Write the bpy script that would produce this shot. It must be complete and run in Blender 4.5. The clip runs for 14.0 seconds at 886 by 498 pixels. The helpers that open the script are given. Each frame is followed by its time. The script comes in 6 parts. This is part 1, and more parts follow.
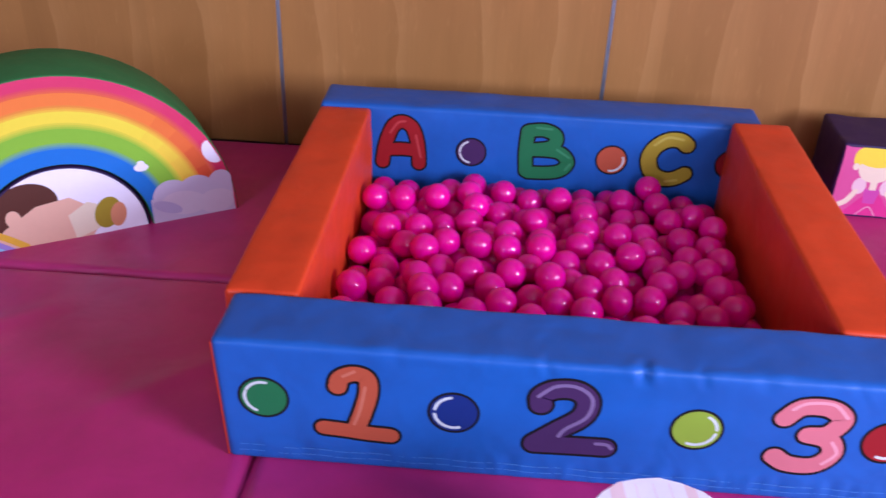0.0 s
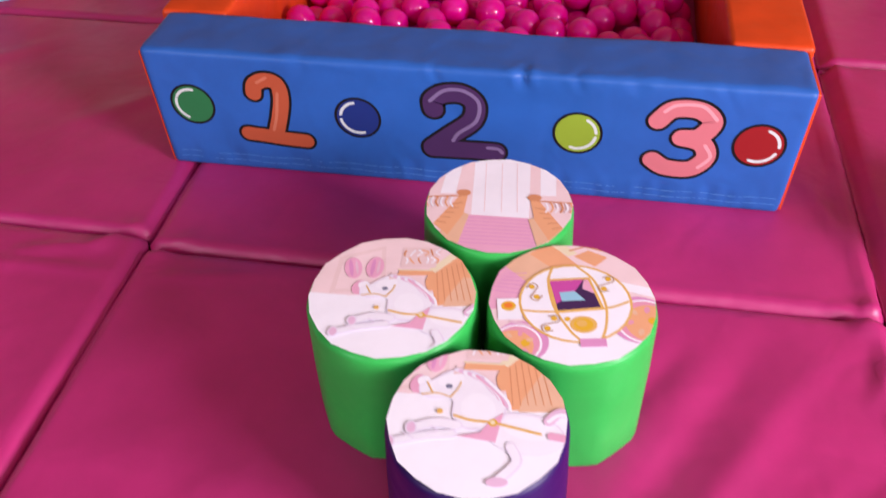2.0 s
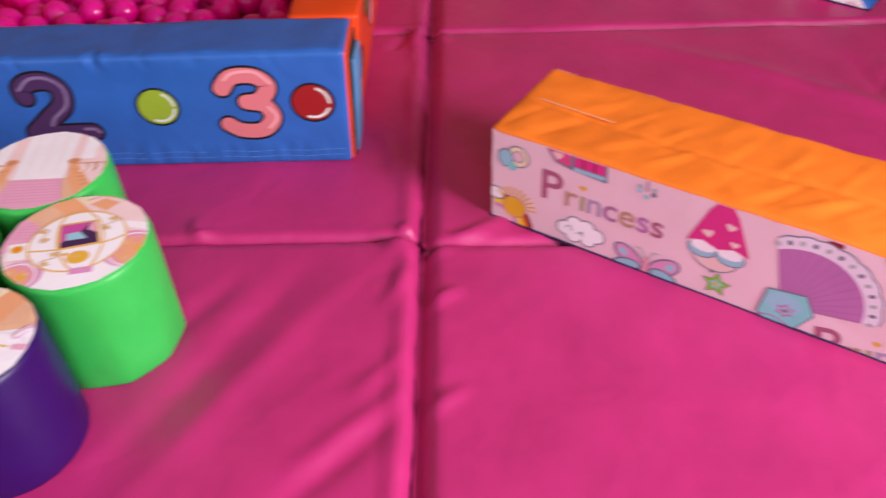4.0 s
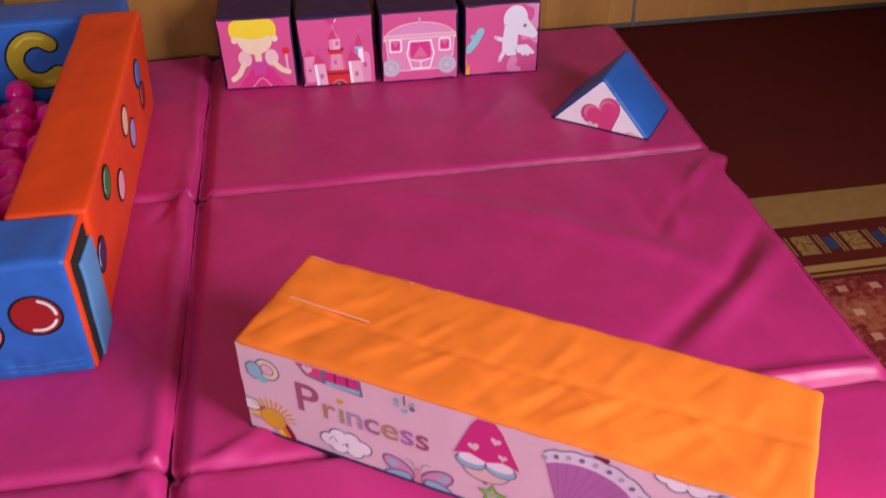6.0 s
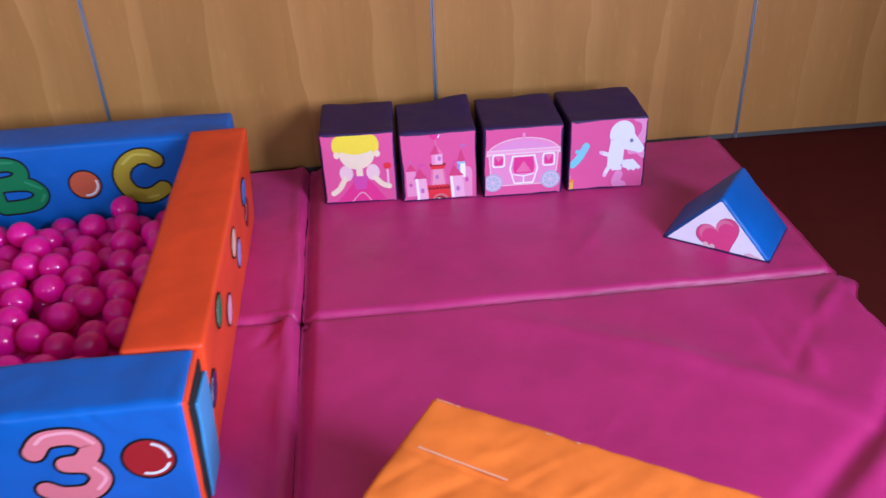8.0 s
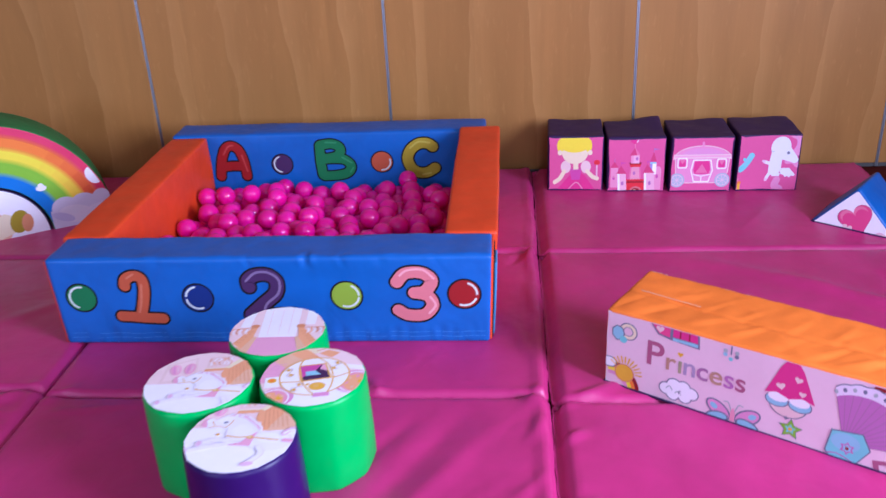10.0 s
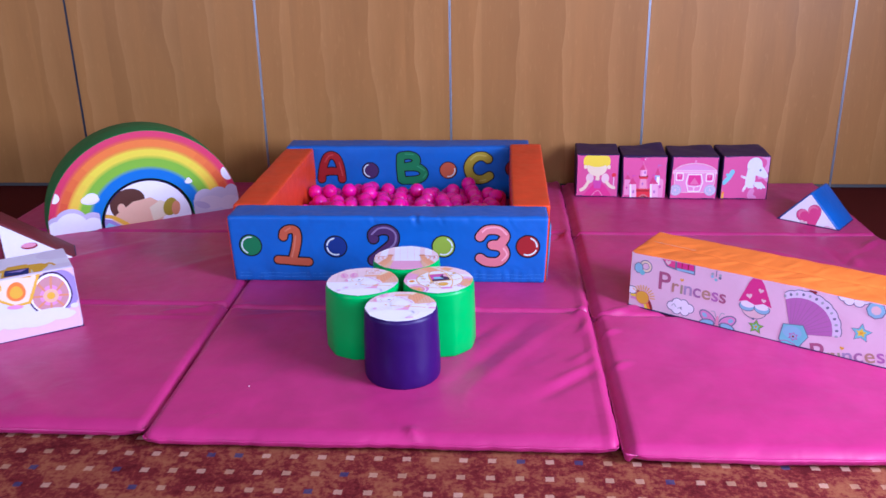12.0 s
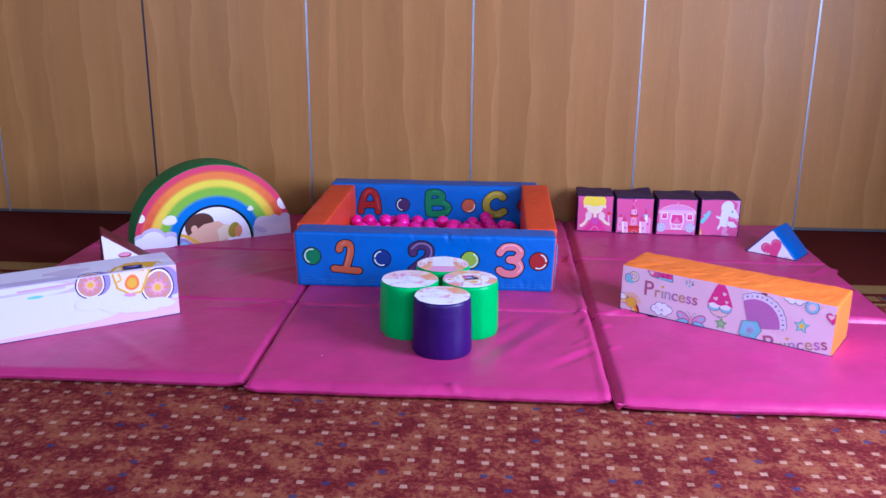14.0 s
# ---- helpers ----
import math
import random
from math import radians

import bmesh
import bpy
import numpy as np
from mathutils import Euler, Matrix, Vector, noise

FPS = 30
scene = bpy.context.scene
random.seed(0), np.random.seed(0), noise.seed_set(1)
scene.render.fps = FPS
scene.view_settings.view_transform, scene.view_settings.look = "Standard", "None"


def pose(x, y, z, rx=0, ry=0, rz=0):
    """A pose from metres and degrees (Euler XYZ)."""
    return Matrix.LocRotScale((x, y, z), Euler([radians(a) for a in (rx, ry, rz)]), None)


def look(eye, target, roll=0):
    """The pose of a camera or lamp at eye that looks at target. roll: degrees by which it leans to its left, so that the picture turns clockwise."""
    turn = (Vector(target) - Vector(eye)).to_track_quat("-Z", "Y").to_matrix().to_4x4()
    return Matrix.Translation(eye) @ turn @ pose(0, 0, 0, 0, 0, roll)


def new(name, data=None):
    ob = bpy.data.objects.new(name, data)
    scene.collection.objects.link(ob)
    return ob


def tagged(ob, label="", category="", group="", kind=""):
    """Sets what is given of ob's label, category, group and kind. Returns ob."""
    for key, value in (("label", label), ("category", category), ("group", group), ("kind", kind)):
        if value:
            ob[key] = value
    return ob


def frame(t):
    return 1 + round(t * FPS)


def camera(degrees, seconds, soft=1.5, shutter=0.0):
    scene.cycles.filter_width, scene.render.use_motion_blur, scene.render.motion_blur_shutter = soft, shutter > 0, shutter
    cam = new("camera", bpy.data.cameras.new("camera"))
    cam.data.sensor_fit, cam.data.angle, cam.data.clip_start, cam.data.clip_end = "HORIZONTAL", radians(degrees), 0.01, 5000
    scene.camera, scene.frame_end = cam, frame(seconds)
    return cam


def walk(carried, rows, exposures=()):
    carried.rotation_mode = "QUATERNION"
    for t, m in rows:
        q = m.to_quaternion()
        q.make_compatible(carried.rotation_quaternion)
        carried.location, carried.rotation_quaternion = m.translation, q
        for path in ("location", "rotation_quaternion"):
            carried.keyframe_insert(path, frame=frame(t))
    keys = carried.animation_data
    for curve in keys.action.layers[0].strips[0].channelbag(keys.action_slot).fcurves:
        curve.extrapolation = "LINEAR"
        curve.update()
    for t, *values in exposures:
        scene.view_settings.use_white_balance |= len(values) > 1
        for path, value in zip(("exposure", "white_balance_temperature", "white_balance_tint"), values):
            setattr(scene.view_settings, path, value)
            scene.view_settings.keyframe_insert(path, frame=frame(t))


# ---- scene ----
cam = camera(54.4, 14.0, shutter=0.4)
PATH = [
    (0, (-0.171, -1.135, 1.202), (-0.26, 0.579, 0.174), 2.3),
    (0.5, (-0.044, -1.159, 1.208), (-0.085, 0.548, 0.166), 3.0),
    (1, (0.068, -1.166, 1.157), (-0.074, 0.469, 0.014), 3.1),
    (1.5, (0.142, -1.217, 1.143), (-0.102, 0.296, -0.142), -1.1),
    (2, (0.221, -1.325, 1.123), (-0.067, 0.114, -0.236), -2.2),
    (2.5, (0.323, -1.379, 1.13), (-0.022, 0.011, -0.266), -2.7),
    (3, (0.503, -1.384, 1.132), (0.072, -0.034, -0.28), -5.6),
    (3.5, (0.686, -1.455, 1.151), (0.356, -0.038, -0.222), -6.7),
    (4, (0.847, -1.514, 1.146), (0.792, -0.026, -0.189), -2.5),
    (4.2, (0.902, -1.504, 1.168), (0.935, -0.03, -0.184), -1.9),
    (6.3, (1.077, -1.207, 1.228), (1.362, 0.388, 0.056), -0.6),
    (6.5, (1.05, -1.172, 1.232), (1.359, 0.441, 0.09), -0.5),
    (7, (1.061, -1.038, 1.245), (1.322, 0.6, 0.126), -0.9),
    (7.5, (1.06, -0.962, 1.23), (1.213, 0.702, 0.131), -2.0),
    (8, (0.958, -1.108, 1.255), (1.103, 0.585, 0.2), -2.4),
    (8.5, (0.866, -1.307, 1.279), (0.923, 0.436, 0.301), -2.0),
    (9, (0.802, -1.547, 1.264), (0.667, 0.228, 0.352), -2.7),
    (9.2, (0.783, -1.641, 1.279), (0.618, 0.138, 0.379), -2.8),
    (11.3, (0.421, -2.738, 1.323), (0.299, -0.894, 0.557), -2.6),
    (11.5, (0.403, -2.838, 1.349), (0.285, -0.989, 0.596), -2.4),
    (12, (0.425, -3.077, 1.351), (0.297, -1.21, 0.644), -1.0),
    (12.5, (0.396, -3.292, 1.374), (0.256, -1.407, 0.722), -0.8),
    (13, (0.312, -3.482, 1.37), (0.186, -1.579, 0.767), -1.3),
    (13.5, (0.299, -3.672, 1.385), (0.183, -1.762, 0.802), -0.2),
    (14, (0.325, -3.864, 1.385), (0.208, -1.949, 0.821), 0.5),
]
walk(cam, [(t, look(eye, target, roll)) for t, eye, target, roll in PATH],
     [(0, -0.19, 5350, 35), (1.5, -0.17, 6350, 28), (4, -0.38, 6950, 23), (6.5, -0.57, 6400, 26), (7.5, -0.24, 5050, 14), (9, -0.28, 5050, 20), (11.5, -0.25, 5000, 27), (14, -0.32, 4680, 24)])

# ---- world, daylight and exposure ----
WALL_Y, FLOOR_Z, MAT_Z = 1.44, 0.0, 0.045
ROOM = dict(x0=-6.4, x1=3.2, y0=-4.9, y1=WALL_Y, h=3.9)
world = bpy.data.worlds.new("world")
scene.world = world
world.use_nodes = True
sky = world.node_tree.nodes.new("ShaderNodeTexSky")
sky.sky_type, sky.sun_disc = "NISHITA", False
sky.sun_elevation, sky.sun_rotation = radians(40), radians(150)
world.node_tree.links.new(sky.outputs[0], world.node_tree.nodes["Background"].inputs[0])
world.node_tree.nodes["Background"].inputs[1].default_value = 0.1

# window openings in the wall behind the camera and in the east wall: (centre along the wall, width, sill, head)
SOUTH_WINDOWS = [(-3.2, 1.4, 1.3, 2.9), (1.5, 1.4, 1.3, 2.9)]
EAST_WINDOWS = [(-2.1, 1.5, 0.85, 2.4)]
SOUTH_POWER, EAST_POWER = (115, 75), (325,)


def window_lamp(name, centre, turn, w, h, power):
    lamp = bpy.data.lights.new(name, "AREA")
    lamp.shape, lamp.size, lamp.size_y = "RECTANGLE", w, h
    lamp.energy, lamp.color = power, (0.93, 0.97, 1.0)
    ob = new(name, lamp)
    ob.matrix_world = pose(*centre, *turn)
    return ob


for (cx, w, s, h), power in zip(SOUTH_WINDOWS, SOUTH_POWER):
    window_lamp("window_daylight", (cx, ROOM["y0"] - 0.02, (s + h) / 2), (90, 0, 0), w - 0.1, h - s - 0.1, power)
for (cy, w, s, h), power in zip(EAST_WINDOWS, EAST_POWER):
    window_lamp("window_daylight", (ROOM["x1"] + 0.02, cy, (s + h) / 2), (90, 0, 90), w - 0.1, h - s - 0.1, power)


# ---- materials ----
class Net:
    """A small builder for node materials."""

    def __init__(self, name):
        self.mat = bpy.data.materials.new(name)
        self.mat.use_nodes = True
        self.tree = self.mat.node_tree
        self.bsdf = self.tree.nodes["Principled BSDF"]
        self.coord = self.tree.nodes.new("ShaderNodeTexCoord").outputs["Object"]

    def put(self, socket, value):
        if isinstance(value, bpy.types.NodeSocket):
            self.tree.links.new(value, socket)
        elif value is not None:
            if isinstance(value, tuple) and len(value) == 3 and len(socket.default_value) == 4:
                value = (*value, 1)
            socket.default_value = value

    def math(self, op, a, b=None, c=None):
        n = self.tree.nodes.new("ShaderNodeMath")
        n.operation = op
        for s, v in zip(n.inputs, (a, b, c)):
            self.put(s, v)
        return n.outputs[0]

    def xyz(self, vec=None):
        n = self.tree.nodes.new("ShaderNodeSeparateXYZ")
        self.put(n.inputs[0], vec or self.coord)
        return n.outputs

    def vec(self, x, y, z=0.0):
        n = self.tree.nodes.new("ShaderNodeCombineXYZ")
        for s, v in zip(n.inputs, (x, y, z)):
            self.put(s, v)
        return n.outputs[0]

    def stretch(self, scale, shift=None, vec=None):
        n = self.tree.nodes.new("ShaderNodeMapping")
        self.put(n.inputs[0], vec or self.coord)
        self.put(n.inputs[3], scale)
        self.put(n.inputs[1], shift)
        return n.outputs[0]

    def noise(self, scale, detail=3.0, rough=0.5, vec=None, warp=0.0):
        n = self.tree.nodes.new("ShaderNodeTexNoise")
        self.put(n.inputs["Vector"], vec or self.coord)
        n.inputs["Scale"].default_value, n.inputs["Detail"].default_value = scale, detail
        n.inputs["Roughness"].default_value, n.inputs["Distortion"].default_value = rough, warp
        return n.outputs[0]

    def rand(self, vec):
        n = self.tree.nodes.new("ShaderNodeTexWhiteNoise")
        self.put(n.inputs["Vector"], vec)
        return n.outputs[0]

    def ramp(self, fac, *stops):
        n = self.tree.nodes.new("ShaderNodeValToRGB")
        self.put(n.inputs[0], fac)
        els = n.color_ramp.elements
        while len(els) < len(stops):
            els.new(0.5)
        for e, (p, c) in zip(els, stops):
            e.position, e.color = p, (*c, 1) if isinstance(c, tuple) else (c, c, c, 1)
        return n.outputs[0]

    def mix(self, fac, a, b, how="MIX"):
        n = self.tree.nodes.new("ShaderNodeMix")
        n.data_type, n.blend_type = "RGBA", how
        self.put(n.inputs[0], fac)
        self.put(n.inputs[6], a)
        self.put(n.inputs[7], b)
        return n.outputs[2]

    def bump(self, height, strength, dist, under=None):
        n = self.tree.nodes.new("ShaderNodeBump")
        n.inputs["Strength"].default_value, n.inputs["Distance"].default_value = strength, dist
        self.put(n.inputs["Height"], height)
        self.put(n.inputs["Normal"], under)
        return n.outputs[0]

    def done(self, color, rough=0.5, normal=None, metal=0.0, **more):
        self.put(self.bsdf.inputs["Base Color"], color)
        self.put(self.bsdf.inputs["Roughness"], rough)
        self.put(self.bsdf.inputs["Metallic"], metal)
        self.put(self.bsdf.inputs["Normal"], normal)
        for key, value in more.items():
            self.put(self.bsdf.inputs[key.replace("_", " ")], value)
        return self.mat


def tone(color, k):
    return tuple(min(1.0, c * k) for c in color)


def vinyl(name, color, rough=0.42, crease=0.35, wear=0.12, spec=0.32, sheen=0.0):
    """Coated fabric: a little mottled, finely woven, softly creased."""
    n = Net(name)
    blot = n.noise(7.0, 4.0, 0.6)
    col = n.mix(n.ramp(blot, (0.3, 0.0), (0.75, 1.0)), tone(color, 1 - wear), tone(color, 1 + wear))
    col = n.mix(n.math("MULTIPLY", n.noise(260.0, 2.0), 0.16), col, tone(color, 0.6))
    soft = n.bump(n.noise(9.0, 2.0, 0.45, warp=0.6), crease, 0.012)
    fine = n.bump(n.noise(420.0, 1.0), 0.10, 0.0006, soft)
    r = n.math("ADD", n.math("MULTIPLY", n.noise(30.0, 3.0), 0.16), rough - 0.08)
    return n.done(col, r, fine, Specular_IOR_Level=spec, Sheen_Weight=sheen, Sheen_Roughness=0.45)


def printed(name, color, rough=0.55, spec=0.3):
    """Ink on white coated cloth."""
    n = Net(name)
    col = n.mix(n.math("MULTIPLY", n.noise(60.0, 3.0, 0.6), 0.22), color, tone(color, 0.72))
    soft = n.bump(n.noise(9.0, 2.0, 0.45, warp=0.6), 0.25, 0.012)
    return n.done(col, rough, n.bump(n.noise(420.0, 1.0), 0.08, 0.0006, soft), Specular_IOR_Level=spec)


def plastic(name, color, rough=0.22):
    n = Net(name)
    info = n.tree.nodes.new("ShaderNodeObjectInfo")
    col = n.mix(info.outputs["Random"], tone(color, 0.86), tone(color, 1.1))
    col = n.mix(n.math("MULTIPLY", n.noise(25.0, 3.0), 0.2), col, tone(color, 0.7))
    r = n.math("ADD", n.math("MULTIPLY", n.noise(40.0, 3.0), 0.08), rough - 0.05)
    return n.done(col, r, n.bump(n.noise(18.0, 1.0), 0.05, 0.01), Subsurface_Weight=0.9, Subsurface_Scale=0.05, Subsurface_Radius=(1.0, 0.12, 0.55), Specular_IOR_Level=0.35, Coat_Weight=0.35, Coat_Roughness=0.05)


def paint(name, color, rough=0.7):
    n = Net(name)
    col = n.mix(n.noise(2.2, 4.0), tone(color, 0.93), color)
    return n.done(col, rough, n.bump(n.noise(90.0, 3.0), 0.1, 0.002))


def metal(name, color, rough=0.35):
    n = Net(name)
    r = n.math("ADD", n.math("MULTIPLY", n.noise(30.0, 3.0, vec=n.stretch((20, 20, 0.6))), 0.2), rough - 0.1)
    return n.done(color, r, None, 1.0)


def wood_veneer():
    """Upright beech veneer, laid in leaves about 20 cm wide, with pale flames up the grain."""
    n = Net("wood_veneer")
    x, y, z = n.xyz()
    info = n.tree.nodes.new("ShaderNodeObjectInfo")
    seed = n.math("MULTIPLY", info.outputs["Random"], 37.0)
    leaf = n.math("FLOOR", n.math("DIVIDE", n.math("ADD", x, 5.0), 0.1975))
    each = n.rand(n.vec(leaf, seed))
    shift = n.math("MULTIPLY", each, 9.0)
    wave = n.noise(1.0, 3.0, 0.55, n.vec(n.math("MULTIPLY", x, 3.0), n.math("ADD", seed, 3.0), n.math("MULTIPLY", z, 1.3)))
    across = n.math("ADD", n.math("DIVIDE", n.math("ADD", x, 5.0), 0.236), n.math("MULTIPLY", wave, 0.75))
    saw = n.math("FRACT", n.math("ADD", across, seed))
    crest = n.math("MULTIPLY", n.math("POWER", n.math("SUBTRACT", 1.0, saw), 4.0), n.math("ADD", 0.45, n.math("MULTIPLY", n.noise(2.3, 2.0), 1.1)))
    flame = n.noise(1.0, 3.0, 0.55, n.vec(n.math("MULTIPLY", x, 7.0), n.math("ADD", seed, shift), n.math("MULTIPLY", z, 0.9)), 0.8)
    grain = n.noise(1.0, 4.0, 0.6, n.vec(n.math("MULTIPLY", x, 150.0), seed, n.math("MULTIPLY", z, 5.0)))
    fleck = n.noise(1.0, 2.0, 0.5, n.vec(n.math("MULTIPLY", x, 60.0), seed, n.math("MULTIPLY", z, 16.0)))
    base = n.ramp(flame, (0.2, tone(WOOD_MID, 0.84)), (0.5, WOOD_MID), (0.8, tone(WOOD_MID, 1.14)))
    base = n.mix(n.math("MULTIPLY", crest, 0.5), base, WOOD_LIGHT)
    base = n.mix(n.math("MULTIPLY", each, 0.22), base, WOOD_DARK)
    col = n.mix(n.math("MULTIPLY", grain, 0.26), base, WOOD_DARK)
    col = n.mix(n.math("MULTIPLY", n.ramp(fleck, (0.6, 0.0), (0.8, 1.0)), 0.2), col, tone(WOOD_LIGHT, 1.1))
    rough = n.math("ADD", n.math("MULTIPLY", flame, 0.15), 0.40)
    return n.done(col, rough, n.bump(grain, 0.05, 0.001), Specular_IOR_Level=0.3)


def carpet():
    """Woven carpet: mottled rust field with a staggered grid of pale squares, and a striped border along the wooden wall."""
    n = Net("carpet")
    x, y, _ = n.xyz()
    blot = n.math("ADD", n.math("MULTIPLY", n.noise(9.5, 4.0, 0.65), 0.5), n.math("MULTIPLY", n.noise(55.0, 4.0, 0.8), 0.5))
    tuft = n.noise(330.0, 2.0)
    field = n.ramp(blot, (0.40, RUST_DARK), (0.49, RUST_RED), (0.53, RUST_BROWN), (0.62, RUST_TAN))
    v = n.math("ADD", n.math("DIVIDE", y, GRID_Y), 0.213)
    row = n.math("FLOOR", v)
    u = n.math("ADD", n.math("ADD", n.math("DIVIDE", x, GRID_X), 0.379), n.math("MULTIPLY", row, -0.05))
    cell = n.math("FLOOR", u)
    fu = n.math("ABSOLUTE", n.math("SUBTRACT", n.math("SUBTRACT", u, cell), 0.5))
    fv = n.math("ABSOLUTE", n.math("SUBTRACT", n.math("SUBTRACT", v, row), 0.5))
    ragged = n.math("MULTIPLY", n.math("SUBTRACT", n.noise(160.0, 2.0), 0.5), 0.08)
    square = n.math("MULTIPLY", n.math("LESS_THAN", n.math("ADD", fu, ragged), 0.145), n.math("LESS_THAN", n.math("ADD", fv, ragged), 0.13))
    pick = n.rand(n.vec(cell, row, 3.0))
    dot = n.mix(n.math("GREATER_THAN", pick, 0.88), n.mix(pick, SQUARE_PALE, SQUARE_TAN), SQUARE_BLUE)
    field = n.mix(n.math("MULTIPLY", square, n.math("ADD", 0.35, n.math("MULTIPLY", blot, 0.7))), field, dot)

    def band(lo, hi):
        return n.math("MULTIPLY", n.math("GREATER_THAN", y, lo), n.math("LESS_THAN", y, hi))

    plain = n.mix(n.noise(14.0, 5.0, 0.7), BORDER_MAROON, tone(BORDER_MAROON, 1.5))
    col = n.mix(n.math("GREATER_THAN", y, 0.055), field, plain)
    col = n.mix(band(0.255, 0.385), col, n.mix(n.noise(30.0, 4.0), BORDER_GOLD, tone(BORDER_GOLD, 0.7)))
    w = n.math("FRACT", n.math("DIVIDE", n.math("ADD", x, 0.03), 0.125))
    off = n.math("ABSOLUTE", n.math("SUBTRACT", w, 0.5))
    row_band = band(0.145, 0.215)
    col = n.mix(n.math("MULTIPLY", n.math("MULTIPLY", n.math("GREATER_THAN", off, 0.40), band(0.158, 0.202)), 0.85), col, SQUARE_BLUE)
    medal = n.math("MULTIPLY", n.math("LESS_THAN", off, 0.19), n.ramp(n.noise(95.0, 2.0), (0.40, 0.35), (0.52, 1.0)))
    bars = n.math("MULTIPLY", n.math("GREATER_THAN", off, 0.235), n.math("LESS_THAN", off, 0.37))
    bars = n.math("MULTIPLY", bars, n.math("GREATER_THAN", n.math("FRACT", n.math("MULTIPLY", n.math("SUBTRACT", off, 0.235), 14.8)), 0.5))
    col = n.mix(n.math("MULTIPLY", n.math("MAXIMUM", medal, bars), row_band), col, tone(BORDER_GOLD, 0.85))
    col = n.mix(band(0.085, 0.108), col, BORDER_GOLD)
    col = n.mix(band(0.068, 0.076), col, tone(BORDER_GOLD, 0.8))
    col = n.mix(n.math("MULTIPLY", tuft, 0.35), col, n.mix(1.0, col, (0.35, 0.35, 0.35), "MULTIPLY"))
    return n.done(col, 0.95, n.bump(tuft, 0.5, 0.004), Specular_IOR_Level=0.1)


WOOD_DARK, WOOD_MID, WOOD_LIGHT = (0.260, 0.110, 0.024), (0.400, 0.177, 0.043), (0.545, 0.268, 0.080)
RUST_DARK, RUST_RED, RUST_BROWN, RUST_TAN = (0.10, 0.008, 0.010), (0.185, 0.020, 0.019), (0.265, 0.064, 0.032), (0.32, 0.100, 0.042)
SQUARE_PALE, SQUARE_TAN, SQUARE_BLUE = (0.64, 0.36, 0.25), (0.46, 0.23, 0.12), (0.014, 0.045, 0.13)
BORDER_MAROON, BORDER_GOLD = (0.070, 0.008, 0.005), (0.31, 0.17, 0.05)
GRID_X, GRID_Y = 0.0768, 0.0756
BALLS = 262

M = {
    "mat": vinyl("mat_vinyl", (0.50, 0.023, 0.160), 0.43, 0.35, spec=0.5, sheen=0.02),
    "mat_dark": vinyl("mat_seam", (0.22, 0.012, 0.06), 0.5),
    "blue": vinyl("blue_vinyl", (0.018, 0.112, 0.43), 0.42, 0.5),
    "blue_flap": vinyl("pale_blue_fabric", (0.08, 0.25, 0.50), 0.6),
    "orange": vinyl("red_orange_vinyl", (0.74, 0.060, 0.010), 0.42),
    "tangerine": vinyl("tangerine_fabric", (0.91, 0.200, 0.022), 0.5, 0.14),
    "green": vinyl("green_vinyl", (0.012, 0.43, 0.075), 0.38),
    "dark_green": vinyl("dark_green_fabric", (0.028, 0.19, 0.05), 0.6),
    "purple": vinyl("violet_vinyl", (0.025, 0.003, 0.095), 0.40),
    "plum": vinyl("plum_fabric", (0.032, 0.012, 0.068), 0.55),
    "maroon": vinyl("maroon_fabric", (0.16, 0.02, 0.03), 0.6),
    "black": vinyl("black_velcro", (0.012, 0.012, 0.013), 0.9),
    "ball": plastic("pink_plastic", (0.84, 0.006, 0.31), 0.18),
    "wood": wood_veneer(),
    "carpet": carpet(),
    "alu": metal("anodised_aluminium", (0.52, 0.55, 0.63), 0.45),
    "seal": metal("dull_bottom_seal", (0.16, 0.15, 0.15), 0.6),
    # near-black colour standing in for the shade inside an open panel joint
    "joint_shade": paint("dark_joint_shade", (0.022, 0.026, 0.045), 0.5),
    "plaster": paint("tan_plaster", (0.20, 0.175, 0.145)),
    "ceiling_white": paint("ceiling_white", (0.34, 0.33, 0.31)),
    "frame_white": paint("white_window_paint", (0.8, 0.8, 0.8), 0.4),
}
